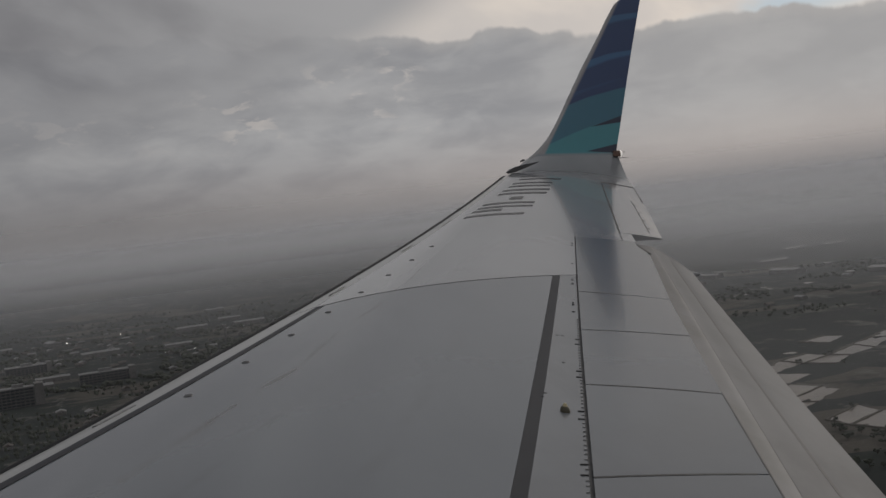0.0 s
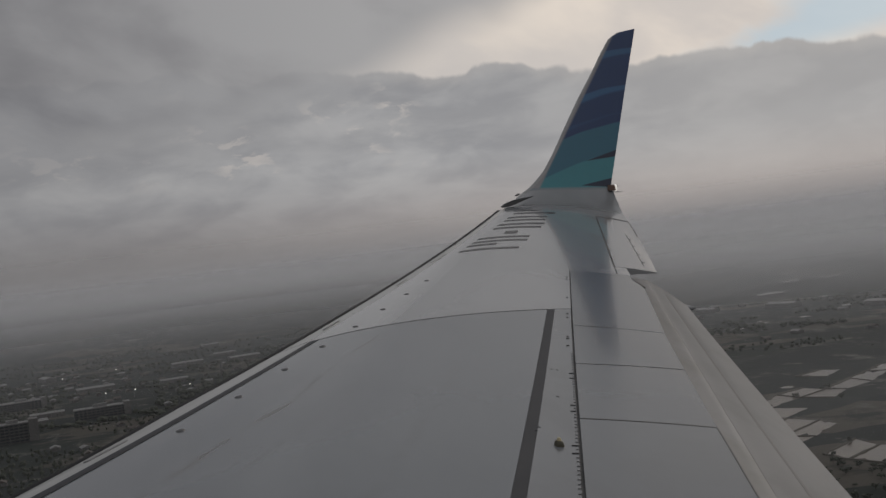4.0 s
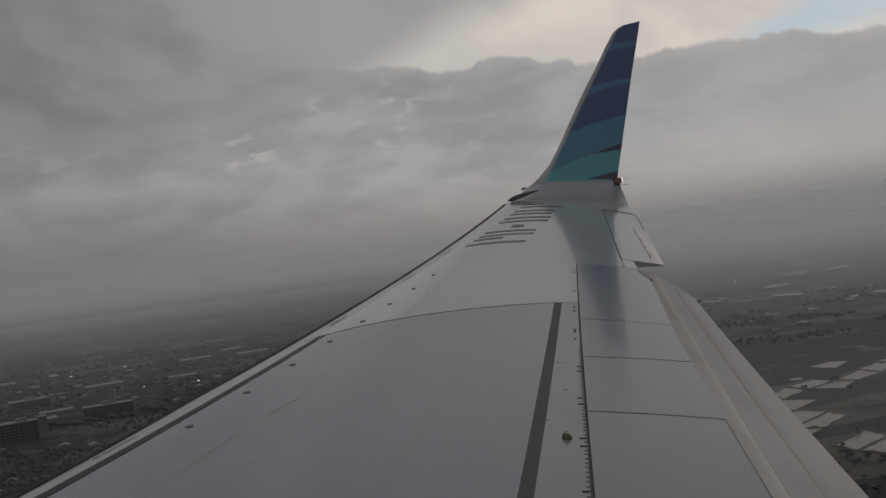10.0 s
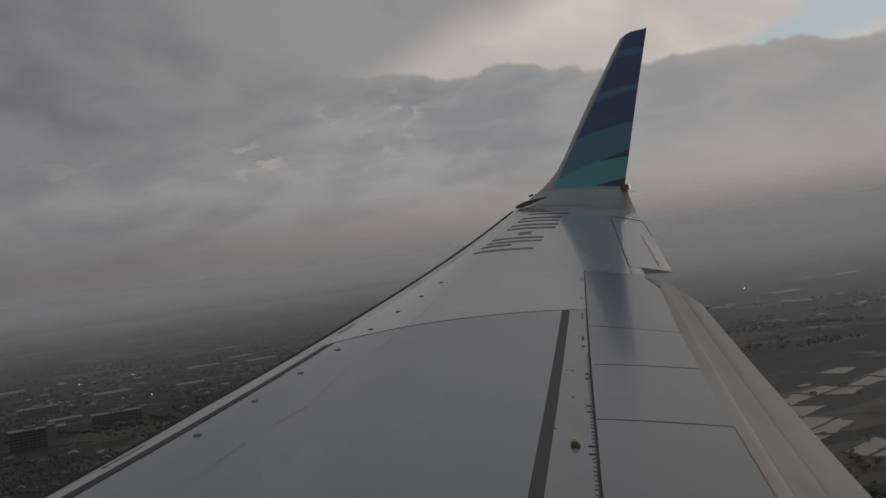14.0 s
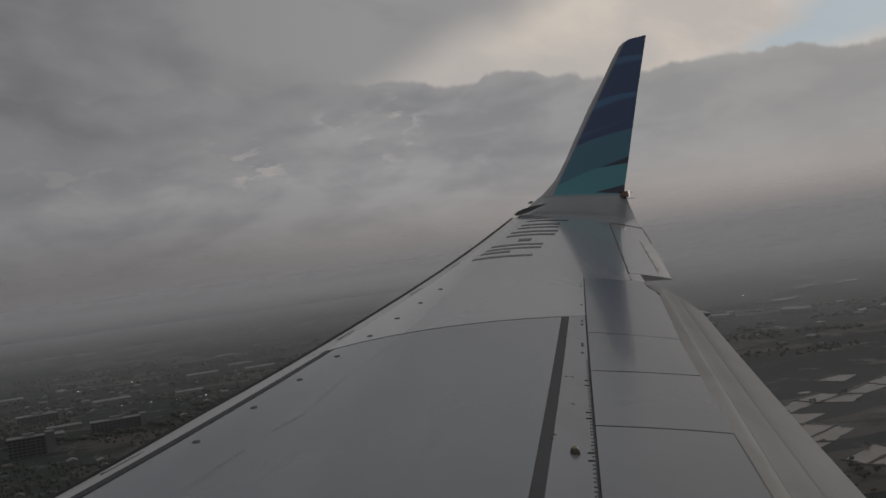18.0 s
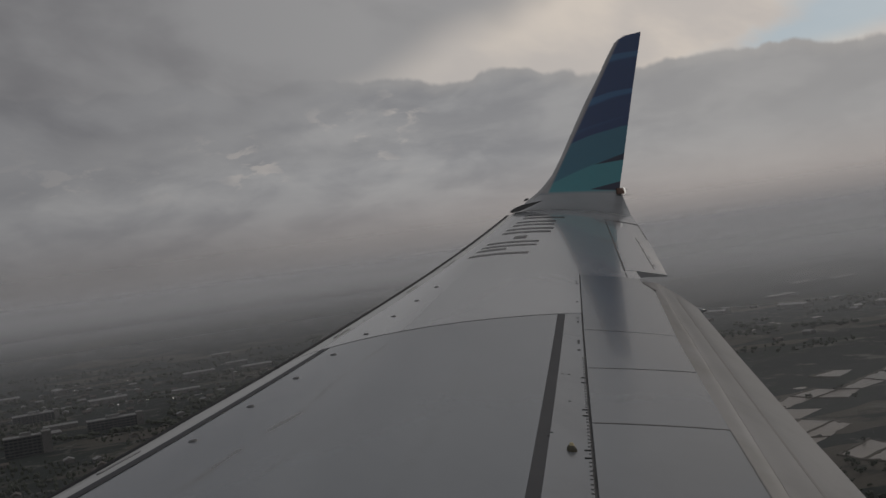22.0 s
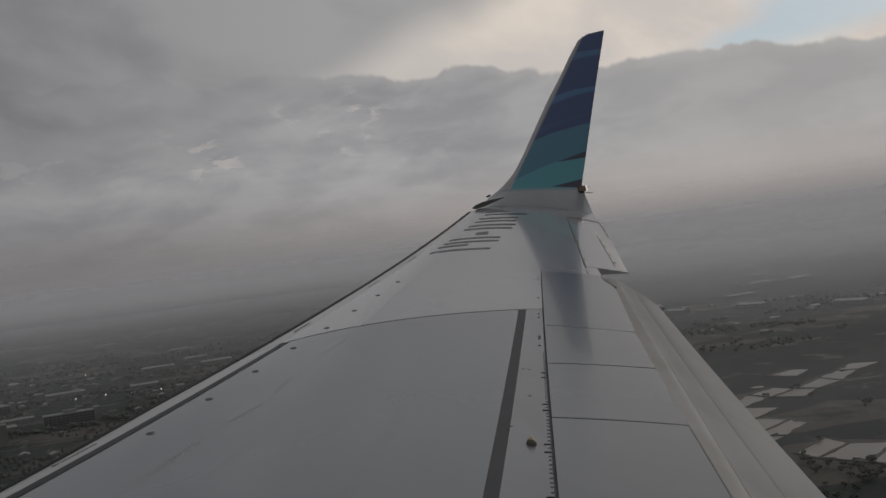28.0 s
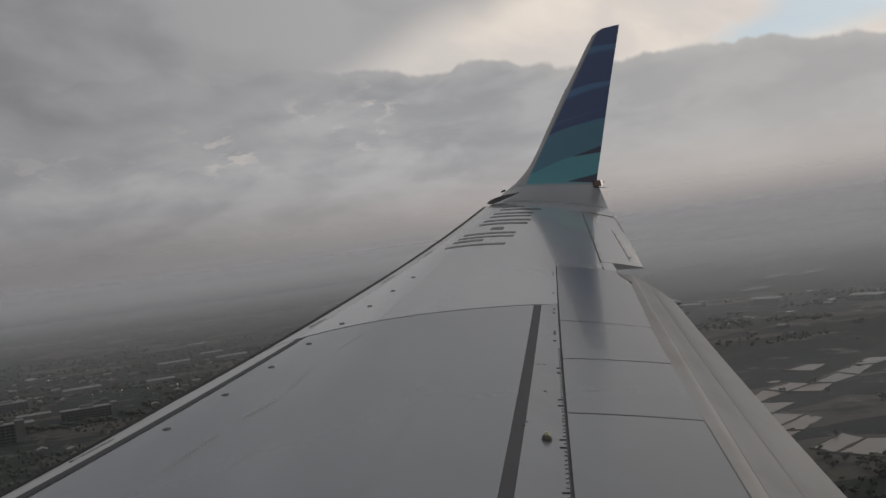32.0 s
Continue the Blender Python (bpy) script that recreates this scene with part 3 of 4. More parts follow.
# where the joints start at the hinge, and how far they run outwards over the chord
CUTS = ((12.02, 0.0), (9.458, 0.0), (8.224, 0.35), (6.950, 0.0), (5.573, 0.85), (4.2, 0.85), (ROOT, 0.0))


def joint(cut, shift=0.0):
    return lambda s: cut[0] + cut[1] * (s - 0.663) + shift


for k in range(len(CUTS) - 1):
    part("spoiler", slab("spoiler", lambda y: hinge(y) + 0.0018, spoiler_edge, joint(CUTS[k + 1], 0.0065), joint(CUTS[k], -0.0065), SPOILER, 14, 16, 0.004, lambda s: 0.055 - 0.20 * (s - 0.663)), wing, "closed pale grey spoiler panel")
for k, cut in enumerate(CUTS[1:-1]):
    wide = (0.0035, 0.006, 0.0075, 0.0085, 0.008)[k]
    part("spoiler_gap", slab("spoiler_gap", 0.666, (lambda y: 0.745) if k == 0 else (lambda y: 0.822) if k == 3 else (lambda y: spoiler_edge(y) - 0.002), joint(cut, -wide), joint(cut, wide), SEAL_AND_SHADE, 10, 1, 0.0055, 0.02), wing, "dark joint between two spoilers")
part("spoiler_gap", slab("spoiler_gap", lambda y: spoiler_edge(y) - 0.0012, lambda y: spoiler_edge(y) + 0.0004, ROOT, 6.95, SEAL_AND_SHADE, 1, 24, 0.0055, 0.02), wing, "dark joint behind the inner spoilers")
part("spoiler_gap", slab("spoiler_gap", lambda y: hinge(y) + 0.002, 0.74, 12.022, 12.044, SEAL_AND_SHADE, 10, 1, -0.003, 0.02), wing, "dark joint outside the spoilers")
part("skin_joint", slab("skin_joint", 0.124, 0.594, lambda s: seam(s) - 0.008, lambda s: seam(s) + 0.008, SEAL_AND_SHADE, 26, 1, 0.0015, 0.02), wing, "dark joint across the skin")
part("hinge_gap", slab("hinge_gap", lambda y: hinge(y) - 0.0022, lambda y: hinge(y) + 0.0018, ROOT, 12.03, SEAL_AND_SHADE, 2, 40, -0.006, 0.02), wing, "dark gap along the spoiler hinges")


def dash(s0, s1, y0, y1, material, name, parent, lift=0.005, label=""):
    return part(name, slab(name, s0, s1, y0, y1, material, 2, 2, lift, 0.008), parent, label)


y = 5.3
k = 0
while y < 8.55:
    big = k % 12 in (5, 7)
    dash(hinge(y) - (0.0098 if big else 0.0055), hinge(y) - 0.0022, y, y + (0.008 if big else 0.0022), SEAL_AND_SHADE if big else FINGER, "hinge_finger", wing, 0.0042)
    y += 0.056 + 0.006 * (k % 3)
    k += 1
for y in (8.98, 9.05, 9.75, 9.90, 11.50, 11.62, 8.75, 10.6):
    dash(hinge(y) - 0.0135, hinge(y) - 0.0085, y, y + 0.014, SEAL_AND_SHADE, "hinge_finger", wing)

# the outer trailing edge: fixed skin, aileron with its tab, tip
def trail(y):
    return 0.994 + 0.0310 * max(0.0, y - 12.58)


def aileron_nose(y):
    return 0.8225 + 0.0074 * (y - 12.5)


part("fixed_panel", slab("fixed_panel", lambda y: hinge(y) - 0.0016, lambda y: aileron_nose(y) - 0.002, 12.045, 16.88, PALE, 10, 24, 0.0, 0.05), wing, "pale skin ahead of the aileron")
aileron = part("aileron", slab("aileron", lambda y: aileron_nose(y) + 0.002, trail, 12.50, 16.06, PALE, 12, 20, 0.002, lambda s: max(0.008, 0.085 * (1.02 - s) / 0.18)), wing, "pale aileron with a thick open inner end")
part("tip_panel", slab("tip_panel", lambda y: aileron_nose(y) - 0.002, trail, 16.09, 16.88, PALE, 8, 4, 0.0, 0.05), wing, "pale tip skin")
for k in range(6):
    y0 = 12.45 + k * 0.56
    h = aileron_nose(y0 + 0.25)
    dash(lambda y: aileron_nose(y) - 0.0034, lambda y: aileron_nose(y) + 0.0030, y0, y0 + 0.50, SEAL_AND_SHADE, "hinge_slot", wing, 0.004)
    part("hinge_arm", slab("hinge_arm", h + 0.003, h + 0.014, y0 + 0.50, y0 + 0.52, MARK, 2, 2, 0.006, 0.01), aileron)
part("bay_skin", slab("bay_skin", 0.8213, 0.869, 12.045, 12.488, PALE, 8, 4, 0.0, lambda s: 0.05 - 0.7 * (s - 0.8213)), wing, "pale fixed skin beside the aileron")
part("trim_tab_line", slab("trim_tab_line", lambda y: 0.952 + 0.0168 * (y - 12.76), lambda y: 0.956 + 0.0168 * (y - 12.76), 12.76, 14.87, MARK, 2, 10, 0.005, 0.008), aileron, "dark slot of the trim tab")
for y0 in (13.0, 13.5, 14.05, 14.55):
    part("tab_hinge", slab("tab_hinge", 0.957 + 0.0168 * (y0 - 12.76), 0.969 + 0.0168 * (y0 - 12.76), y0, y0 + 0.03, MARK, 2, 2, 0.006, 0.01), aileron)
dash(0.849, 1.098, 16.05, 16.095, SEAL_AND_SHADE, "aileron_end_gap", wing, 0.006)
part("tip_edge_line", slab("tip_edge_line", lambda y: trail(y) - 0.006, lambda y: trail(y), 14.9, 16.05, SEAL_AND_SHADE, 1, 8, 0.005, 0.008), aileron)

# the lowered flap, hung below the spoilers
def on_flap(s, y, lift=0.0):
    c = chord(y)
    p = on_wing(s, y, lift)
    p.z = on_wing(0.85, y).z - c * 0.30 * (s - 0.85) + lift
    return p


def flap_trail(y):
    return 0.9815 + 0.0105 * (y - 7.2)


def flap_band(y):
    return 0.860 + 0.0118 * (y - 5.9)


def flap_crease(y):
    return 0.913 + 0.0112 * (y - 6.5)


def flap_end(s):
    """The outer end of the flap is cut back towards its trailing edge."""
    return 12.28 - 0.90 * max(0.0, min(1.0, (s - 0.895) / 0.135)) ** 2


FLAP_END_IN = ROOT


def flap_profile(s, y, lift=0.0):
    """A rounded nose, a long flat and a slightly steeper last third."""
    p = on_flap(s, y, lift)
    b, k, c = flap_band(y), flap_crease(y), chord(y)
    p.z -= 0.013 + 0.008 * max(0.0, (b - 0.016 - s) / 0.03) ** 2
    p.z += 0.0045 * math.exp(-((s - b + 0.006) / 0.012) ** 2)
    p.z -= 0.0025 * math.exp(-((s - k) / 0.008) ** 2)
    p.z -= 0.06 * c * max(0.0, s - k) ** 2 / 0.06
    return p


flap = part("flap", slab("flap", flap_band, flap_trail, FLAP_END_IN, flap_end, FLAP, 36, 40, 0.0, lambda s: max(0.012, 0.10 * (1.03 - s) / 0.15), flap_profile), wing, "lowered trailing-edge flap, grey and stained")
part("flap_nose", slab("flap_nose", lambda y: min(0.841, spoiler_edge(y) + 0.0005), lambda y: flap_band(y) - 0.0004, FLAP_END_IN, 12.15, BAND, 16, 40, 0.0, 0.05, flap_profile), flap, "rounded nose of the flap, the light it catches put into a paler colour")
# a thin darker strip along the crease
part("flap_crease", slab("flap_crease", lambda y: flap_crease(y) - 0.0018, lambda y: flap_crease(y) + 0.0018, FLAP_END_IN, 11.6, CREASE, 2, 40, 0.0012, 0.006, flap_profile), flap, "faint dark line along the flap crease")
# a dark sheet laid over the flap as the shadow in its cove
part("flap_cove_shade", slab("flap_cove_shade", 0.853, lambda y: 0.8709 + 0.075 * (12.11 - y), 11.66, 12.14, SEAL_AND_SHADE, 8, 6, 0.010, 0.02, flap_profile), flap, "dark sheet for the shadow at the outer end of the flap")
# the tail of a flap-track fairing behind the flap
verts, faces = [], []
for i in range(13):
    u = i / 12
    y0 = 11.45
    base = flap_profile(flap_trail(y0), y0)
    cx = base.x - 0.70 + 0.80 * u
    r = 0.11 * (1 - u ** 2.2) ** 0.8 + 0.003
    for k in range(12):
        a = 2 * math.pi * k / 12
        verts.append((cx, y0 + math.cos(a) * r * 0.8, base.z - 0.085 + 0.045 * u + math.sin(a) * r))
for i in range(12):
    for k in range(12):
        faces.append((i * 12 + k, i * 12 + (k + 1) % 12, (i + 1) * 12 + (k + 1) % 12, (i + 1) * 12 + k))
faces.append(tuple(range(12)))
part("track_fairing", mesh_of("track_fairing", verts, faces, PALE), wing, "pale pointed tail of the flap track fairing")

# dark plain bars where the marking is painted on the outer wing
for s0, s1, y0, w in ((0.155, 0.418, 13.28, 0.11), (0.162, 0.300, 13.60, 0.11), (0.168, 0.436, 13.83, 0.10), (0.172, 0.437, 14.08, 0.11), (0.288, 0.358, 14.37, 0.20),
                      (0.193, 0.478, 14.80, 0.12), (0.196, 0.488, 15.07, 0.12), (0.210, 0.482, 15.40, 0.10), (0.214, 0.488, 15.65, 0.10), (0.232, 0.540, 15.98, 0.08), (0.228, 0.405, 16.22, 0.07)):
    part("marking_bar", slab("marking_bar", s0, s1, y0, y0 + w, MARK, 8, 1, 0.003, 0.005), wing, "dark grey painted bar")


# the winglet: an aerofoil swept up along a bend
BEND, A0, A1 = 0.45, radians(14), radians(80)
FOOT_Y, FOOT_Z = 16.748, DIHEDRAL * 16.88 + FLEX * 16.88 ** 2 + 0.017
ARC = BEND * (A1 - A0)
START = 0.106                                 # the bend begins this far inboard of u = 0


def spine(u):
    """Place (y, z) and slope on the winglet's inner face, u metres up from the wing tip."""
    u += START
    if u <= 0:
        return FOOT_Y + u * math.cos(A0), FOOT_Z + u * math.sin(A0), A0
    a = min(A0 + u / BEND, A1)
    y, z = FOOT_Y + BEND * (math.sin(a) - math.sin(A0)), FOOT_Z + BEND * (math.cos(A0) - math.cos(a))
    rest = max(0.0, u - ARC)
    return y + rest * math.cos(A1), z + rest * math.sin(A1), a


def between(u, *knots):
    for (a, p), (b, q) in zip(knots, knots[1:]):
        if u <= b:
            k = (u - a) / (b - a)
            return p + (q - p) * k
    return knots[-1][1]


def lead_x(u):
    return between(u, (-0.5, 8.66), (-0.34, 8.754), (0.06, 8.993), (0.27, 9.199), (0.39, 9.375), (0.61, 9.588), (0.88, 9.758), (1.16, 9.915), (1.64, 10.19), (2.07, 10.463), (2.37, 10.638), (2.59, 10.784), (2.68, 10.91), (2.72, 11.04), (2.75, 11.19))


def trail_x(u):
    return between(u, (-0.5, 10.50), (0.0, 10.622), (0.10, 10.620), (0.20, 10.605), (0.40, 10.562), (0.80, 10.673), (1.30, 10.806), (1.90, 10.969), (2.29, 11.081), (2.75, 11.212))


def smooth_x(f, u):
    h = 0.05
    return (f(u - h) + 2 * f(u) + f(u + h)) / 4 if u < 2.46 else f(u)


def winglet_skin(name, u0, u1, c0, c1, material, side, nu=44, nc=20):
    verts, faces = [], []
    for j in range(nu + 1):
        u = u0 + (u1 - u0) * j / nu
        y, z, a = spine(u)
        xl, xt = smooth_x(lead_x, u), smooth_x(trail_x, u)
        c = xt - xl
        for i in range(nc + 1):
            s = c0 + (c1 - c0) * i / nc
            s = c0 + (c1 - c0) * (i / nc) ** (1.6 if c0 == 0 else 1.0)
            t = 0.085 * c * 5 * (0.2969 * math.sqrt(max(s, 0)) - 0.126 * s - 0.3516 * s * s + 0.2843 * s ** 3 - 0.1036 * s ** 4) * 0.5
            x = xl + s * c
            k = max(0.0, min(1.0, (u + START) / (0.36 + START)))
            k = k * k * (3 - 2 * k)
            share = (x - LEAD * y) / chord(min(y, 17.1))
            flush = chord(min(y, 17.1)) * (camber(share) if share <= 1 else -0.2 * (share - 1)) - 0.05
            off = k * side * t * 0.8 + (1 - k) * (flush if side > 0 else -0.12)
            verts.append((x, y - math.sin(a) * off, z + math.cos(a) * off))
    for j in range(nu):
        for i in range(nc):
            k = j * (nc + 1) + i
            faces.append((k, k + 1, k + nc + 2, k + nc + 1))
    return mesh_of(name, verts, faces, material)


NOSE = 0.05
winglet = part("winglet", winglet_skin("winglet", 0.33, 2.75, NOSE, 1.0, LIVERY, 1), wing, "blended winglet painted in teal and navy bands")
part("winglet_leading_edge", winglet_skin("winglet_leading_edge", 0.20, 2.75, 0.0, NOSE, EDGE, 1, 44, 8), winglet, "bare grey leading edge")
part("winglet_outer_face", winglet_skin("winglet_outer_face", 0.0, 2.75, 0.0, 1.0, WHITE, -1), winglet, "outer face")
part("winglet_root", winglet_skin("winglet_root", -START - 0.01, 0.33, 0.0, 1.0, FOOT, 1, 24, 28), winglet, "pale curved foot of the winglet")

# the housing of the rear position light
y, z, a = spine(0.37)
bm = bmesh.new()
box(bm, trail_x(0.37) - 0.07, trail_x(0.37) + 0.045, y - 0.04, y + 0.04, z - 0.05, z + 0.028, 0.010)
light = part("position_light", baked("position_light", bm, RUST), wing, "small dull red-brown housing of the tail light")
bm = bmesh.new()
bmesh.ops.create_uvsphere(bm, u_segments=12, v_segments=8, radius=0.042, matrix=Matrix.Translation((trail_x(0.37) + 0.056, y, z - 0.012)) @ Matrix.Diagonal((0.4, 1.0, 1.15, 1)))
part("light_lens", baked("light_lens", bm, LENS, True), light, "lit white lens")
for dy, dz, long in ((0.0, 0.01, 0.20), (-0.02, -0.07, 0.26)):
    bm = bmesh.new()
    bmesh.ops.create_cone(bm, segments=6, radius1=0.007, radius2=0.003, depth=long, cap_ends=True, matrix=Matrix.Translation((trail_x(0.37) + 0.02, y + dy, z + dz)) @ Matrix.Rotation(radians(90), 4, "Y"))
    part("discharge_wick", baked("discharge_wick", bm, CORE), wing, "thin dark static wick")

# the small fairing of the forward position light
bm = bmesh.new()
bmesh.ops.create_uvsphere(bm, u_segments=14, v_segments=8, radius=0.026, matrix=Matrix.Translation((9.14, 16.93, 3.062)) @ Matrix.Rotation(radians(-20), 4, "Y") @ Matrix.Diagonal((1.5, 0.8, 0.55, 1)))
part("light_fairing", baked("light_fairing", bm, COVER, True), wing, "small dark fairing of the forward light")

# the open dark end of the outer slat
verts, faces = [], []
for side in (0, 1):
    for k in range(17):
        u = k / 16
        verts.append((8.86 + 0.43 * u, 16.70 + 0.10 * side, 2.895 + 0.125 * u + 0.032 * math.sin(math.pi * u ** 0.6)))
    for k in range(17):
        u = 1 - k / 16
        verts.append((8.86 + 0.43 * u, 16.70 + 0.10 * side, 2.890 + 0.125 * u - 0.030 * math.sin(math.pi * u ** 0.5)))
n = 34
faces = [tuple(range(n)), tuple(range(2 * n - 1, n - 1, -1))] + [(k, (k + 1) % n, n + (k + 1) % n, n + k) for k in range(n)]
part("slat_end", mesh_of("slat_end", verts, faces, COVER), wing, "dark open end of the outer slat")

# the side of the fuselage behind the wing root, open where the cabin window is
HULL, HULL_Z = 1.88, 1.10


def hull(x, a, r):
    return (x, r * math.cos(a), HULL_Z + r * math.sin(a))


xs = [-3.0, -1.0, 1.0, 2.5, 3.6, 4.185, 4.525, 5.1, 6.2, 8.0, 10.0, 12.0]
turns = [radians(a) for a in (-62, -50, -38, -26, -14, -4, 4, 10.5, 22.5, 34, 46, 58, 70, 82, 90)]
verts = [hull(x, a, r) for r in (HULL, HULL - 0.07) for a in turns for x in xs]
nx, na = len(xs), len(turns)
faces = []
for j in range(na - 1):
    for i in range(nx - 1):
        if i == 5 and j == 7:
            continue
        k = j * nx + i
        faces.append((k, k + 1, k + nx + 1, k + nx))
        faces.append(tuple(q + nx * na for q in (k + nx, k + nx + 1, k + 1, k)))
low_in = nx * na
for i in range(nx - 1):
    for j in (0, na - 1):
        faces.append((j * nx + i, j * nx + i + 1, low_in + j * nx + i + 1, low_in + j * nx + i))
for j in range(na - 1):
    for i in (0, nx - 1):
        faces.append((j * nx + i, (j + 1) * nx + i, low_in + (j + 1) * nx + i, low_in + j * nx + i))
ring = [7 * nx + 5, 7 * nx + 6, 8 * nx + 6, 8 * nx + 5]
for a, b in zip(ring, ring[1:] + ring[:1]):
    faces.append((a, b, low_in + b, low_in + a))
thing("wall_fuselage", "white painted side of the airliner with a cabin window opening", "fuselage wall", at=AIR, kind="structure", me=mesh_of("wall_fuselage", verts, faces, WHITE))

# ---- the land below ----
def swell(r):
    """The plain lifts very slightly towards the horizon."""
    k = max(0.0, min(1.0, (r - 3100) / 1750))
    return 149 * k * k * (3 - 2 * k)


verts, faces = [], []
RINGS, SPOKES = 60, 96
verts.append((0, 0, 0))
for j in range(1, RINGS + 1):
    r = 4880 * (j / RINGS) ** 1.3
    for i in range(SPOKES):
        a = 2 * math.pi * i / SPOKES
        verts.append((r * math.cos(a), r * math.sin(a), swell(r) * (0.86 + 0.2 * noise.noise((math.cos(a) * 6, math.sin(a) * 6, 0)))))
for i in range(SPOKES):
    faces.append((0, 1 + i, 1 + (i + 1) % SPOKES))
for j in range(RINGS - 1):
    for i in range(SPOKES):
        k, l = 1 + j * SPOKES, 1 + (j + 1) * SPOKES
        faces.append((k + i, l + i, l + (i + 1) % SPOKES, k + (i + 1) % SPOKES))
ground = thing("ground", "dark flat farmland with scrub and scattered villages", "ground", kind="structure", me=mesh_of("ground", verts, faces, GROUND, True))

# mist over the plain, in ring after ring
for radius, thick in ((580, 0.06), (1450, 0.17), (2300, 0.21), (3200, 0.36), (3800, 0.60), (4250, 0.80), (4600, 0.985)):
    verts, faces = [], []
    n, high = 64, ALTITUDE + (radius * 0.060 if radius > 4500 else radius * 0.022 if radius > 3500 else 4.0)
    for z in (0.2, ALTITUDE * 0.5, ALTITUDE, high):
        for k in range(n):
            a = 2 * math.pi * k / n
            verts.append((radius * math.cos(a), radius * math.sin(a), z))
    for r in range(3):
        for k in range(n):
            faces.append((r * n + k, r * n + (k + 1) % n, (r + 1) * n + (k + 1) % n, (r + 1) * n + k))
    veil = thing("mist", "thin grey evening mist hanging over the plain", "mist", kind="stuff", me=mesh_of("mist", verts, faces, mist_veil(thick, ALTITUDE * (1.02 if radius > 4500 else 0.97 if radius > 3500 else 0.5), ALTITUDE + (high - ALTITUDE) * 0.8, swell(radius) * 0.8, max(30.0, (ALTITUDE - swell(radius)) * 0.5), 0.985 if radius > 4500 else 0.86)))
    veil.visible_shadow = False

rng = random.Random(7)


# trees: a tapered trunk, limbs and a crown of many uneven clumps
def clump(bm, at, size, squash):
    m = Matrix.Translation(at) @ Matrix.Rotation(rng.uniform(0, 6), 4, "Z") @ Matrix.Diagonal((size, size * rng.uniform(0.7, 1.1), size * squash, 1))
    made = bmesh.ops.create_icosphere(bm, subdivisions=1, radius=1.0, matrix=m)
    for v in made["verts"]:
        v.co += Vector((rng.uniform(-1, 1), rng.uniform(-1, 1), rng.uniform(-1, 1))) * size * 0.22


def stick(bm, a, b, r0, r1):
    a, b = Vector(a), Vector(b)
    d = b - a
    m = Matrix.Translation((a + b) / 2) @ d.to_track_quat("Z", "Y").to_matrix().to_4x4()
    bmesh.ops.create_cone(bm, segments=6, radius1=r0, radius2=r1, depth=d.length, cap_ends=True, matrix=m)


def tree(high, wide, label):
    t = thing("tree", label, "tree", "trees among the fields")
    bm = bmesh.new()
    stick(bm, (0, 0, -0.3), (0.1, 0, high * 0.5), high * 0.035, high * 0.02)
    limbs = []
    for k in range(5):
        a = k * 1.26 + rng.uniform(-0.3, 0.3)
        e = (math.cos(a) * wide * 0.32, math.sin(a) * wide * 0.32, high * rng.uniform(0.35, 0.72))
        stick(bm, (0.1, 0, high * rng.uniform(0.15, 0.35)), e, high * 0.014, high * 0.006)
        limbs.append(e)
    part("trunk", baked("trunk", bm, BARK), t)
    bm = bmesh.new()
    for k in range(30):
        e = rng.choice(limbs)
        p = Vector(e) + Vector((rng.gauss(0, wide * 0.15), rng.gauss(0, wide * 0.15), rng.gauss(0.06, 0.12) * high))
        p.z = max(high * 0.12, min(high * 0.95, p.z))
        clump(bm, p, wide * rng.uniform(0.08, 0.17), rng.uniform(0.6, 0.9))
    part("crown", baked("crown", bm, LEAVES), t)
    return t


trees = [tree(9.0, 8.5, "dark broad-crowned tree beside the fields"), tree(5.0, 8.0, "dark low bushy tree beside the fields"), tree(10.0, 9.0, "tall dark tree beside the fields")]


def plant(x, y):
    s = rng.uniform(0.30, 0.72)
    t = copy_thing(rng.choice(trees), pose(x, y, 0, 0, 0, rng.uniform(0, 360)))
    t.scale = (s, s, s)


# flooded paddies with low bunds
E1, E2, P0 = Vector((0.80, 0.60)), Vector((0.34, -0.94)), Vector((520, 860))
BELT = ((350, 660), (420, 640), (470, 560), (390, 520), (330, 560))


def inside(p, poly):
    hit_ = False
    for (ax, ay), (bx, by) in zip(poly, poly[1:] + poly[:1]):
        if (ay > p[1]) != (by > p[1]) and p[0] < (bx - ax) * (p[1] - ay) / (by - ay) + ax:
            hit_ = not hit_
    return hit_


corner = {}
for i in range(-7, 14):
    for j in range(-16, 14):
        corner[i, j] = P0 + E1 * (i * 48 + rng.uniform(-9, 9)) + E2 * (j * 27 + rng.uniform(-6, 6))


def sheet(poly, z0, z1):
    n = len(poly)
    verts = [(p[0], p[1], z0) for p in poly] + [(p[0], p[1], z1) for p in poly]
    return verts, [tuple(range(n, 2 * n))] + [(k, (k + 1) % n, n + (k + 1) % n, n + k) for k in range(n)]


def ridge(name, a, b, wide, high, material):
    """A low earth bank with sloping sides and a wavering line."""
    a, b = Vector(a), Vector(b)
    d = (b - a).normalized()
    side = Vector((-d.y, d.x))
    verts, faces = [], []
    n = 7
    for k in range(n):
        c = a.lerp(b, k / (n - 1)) + side * rng.uniform(-0.7, 0.7) * (0 < k < n - 1)
        w = wide * rng.uniform(0.75, 1.35)
        for o, z in ((-w, -0.05), (-w * 0.45, high), (w * 0.45, high), (w, -0.05)):
            p = c + side * o / 2
            verts.append((p.x, p.y, z))
    for k in range(n - 1):
        for i in range(3):
            faces.append((k * 4 + i, k * 4 + i + 1, k * 4 + i + 5, k * 4 + i + 4))
    return mesh_of(name, verts, faces, material)


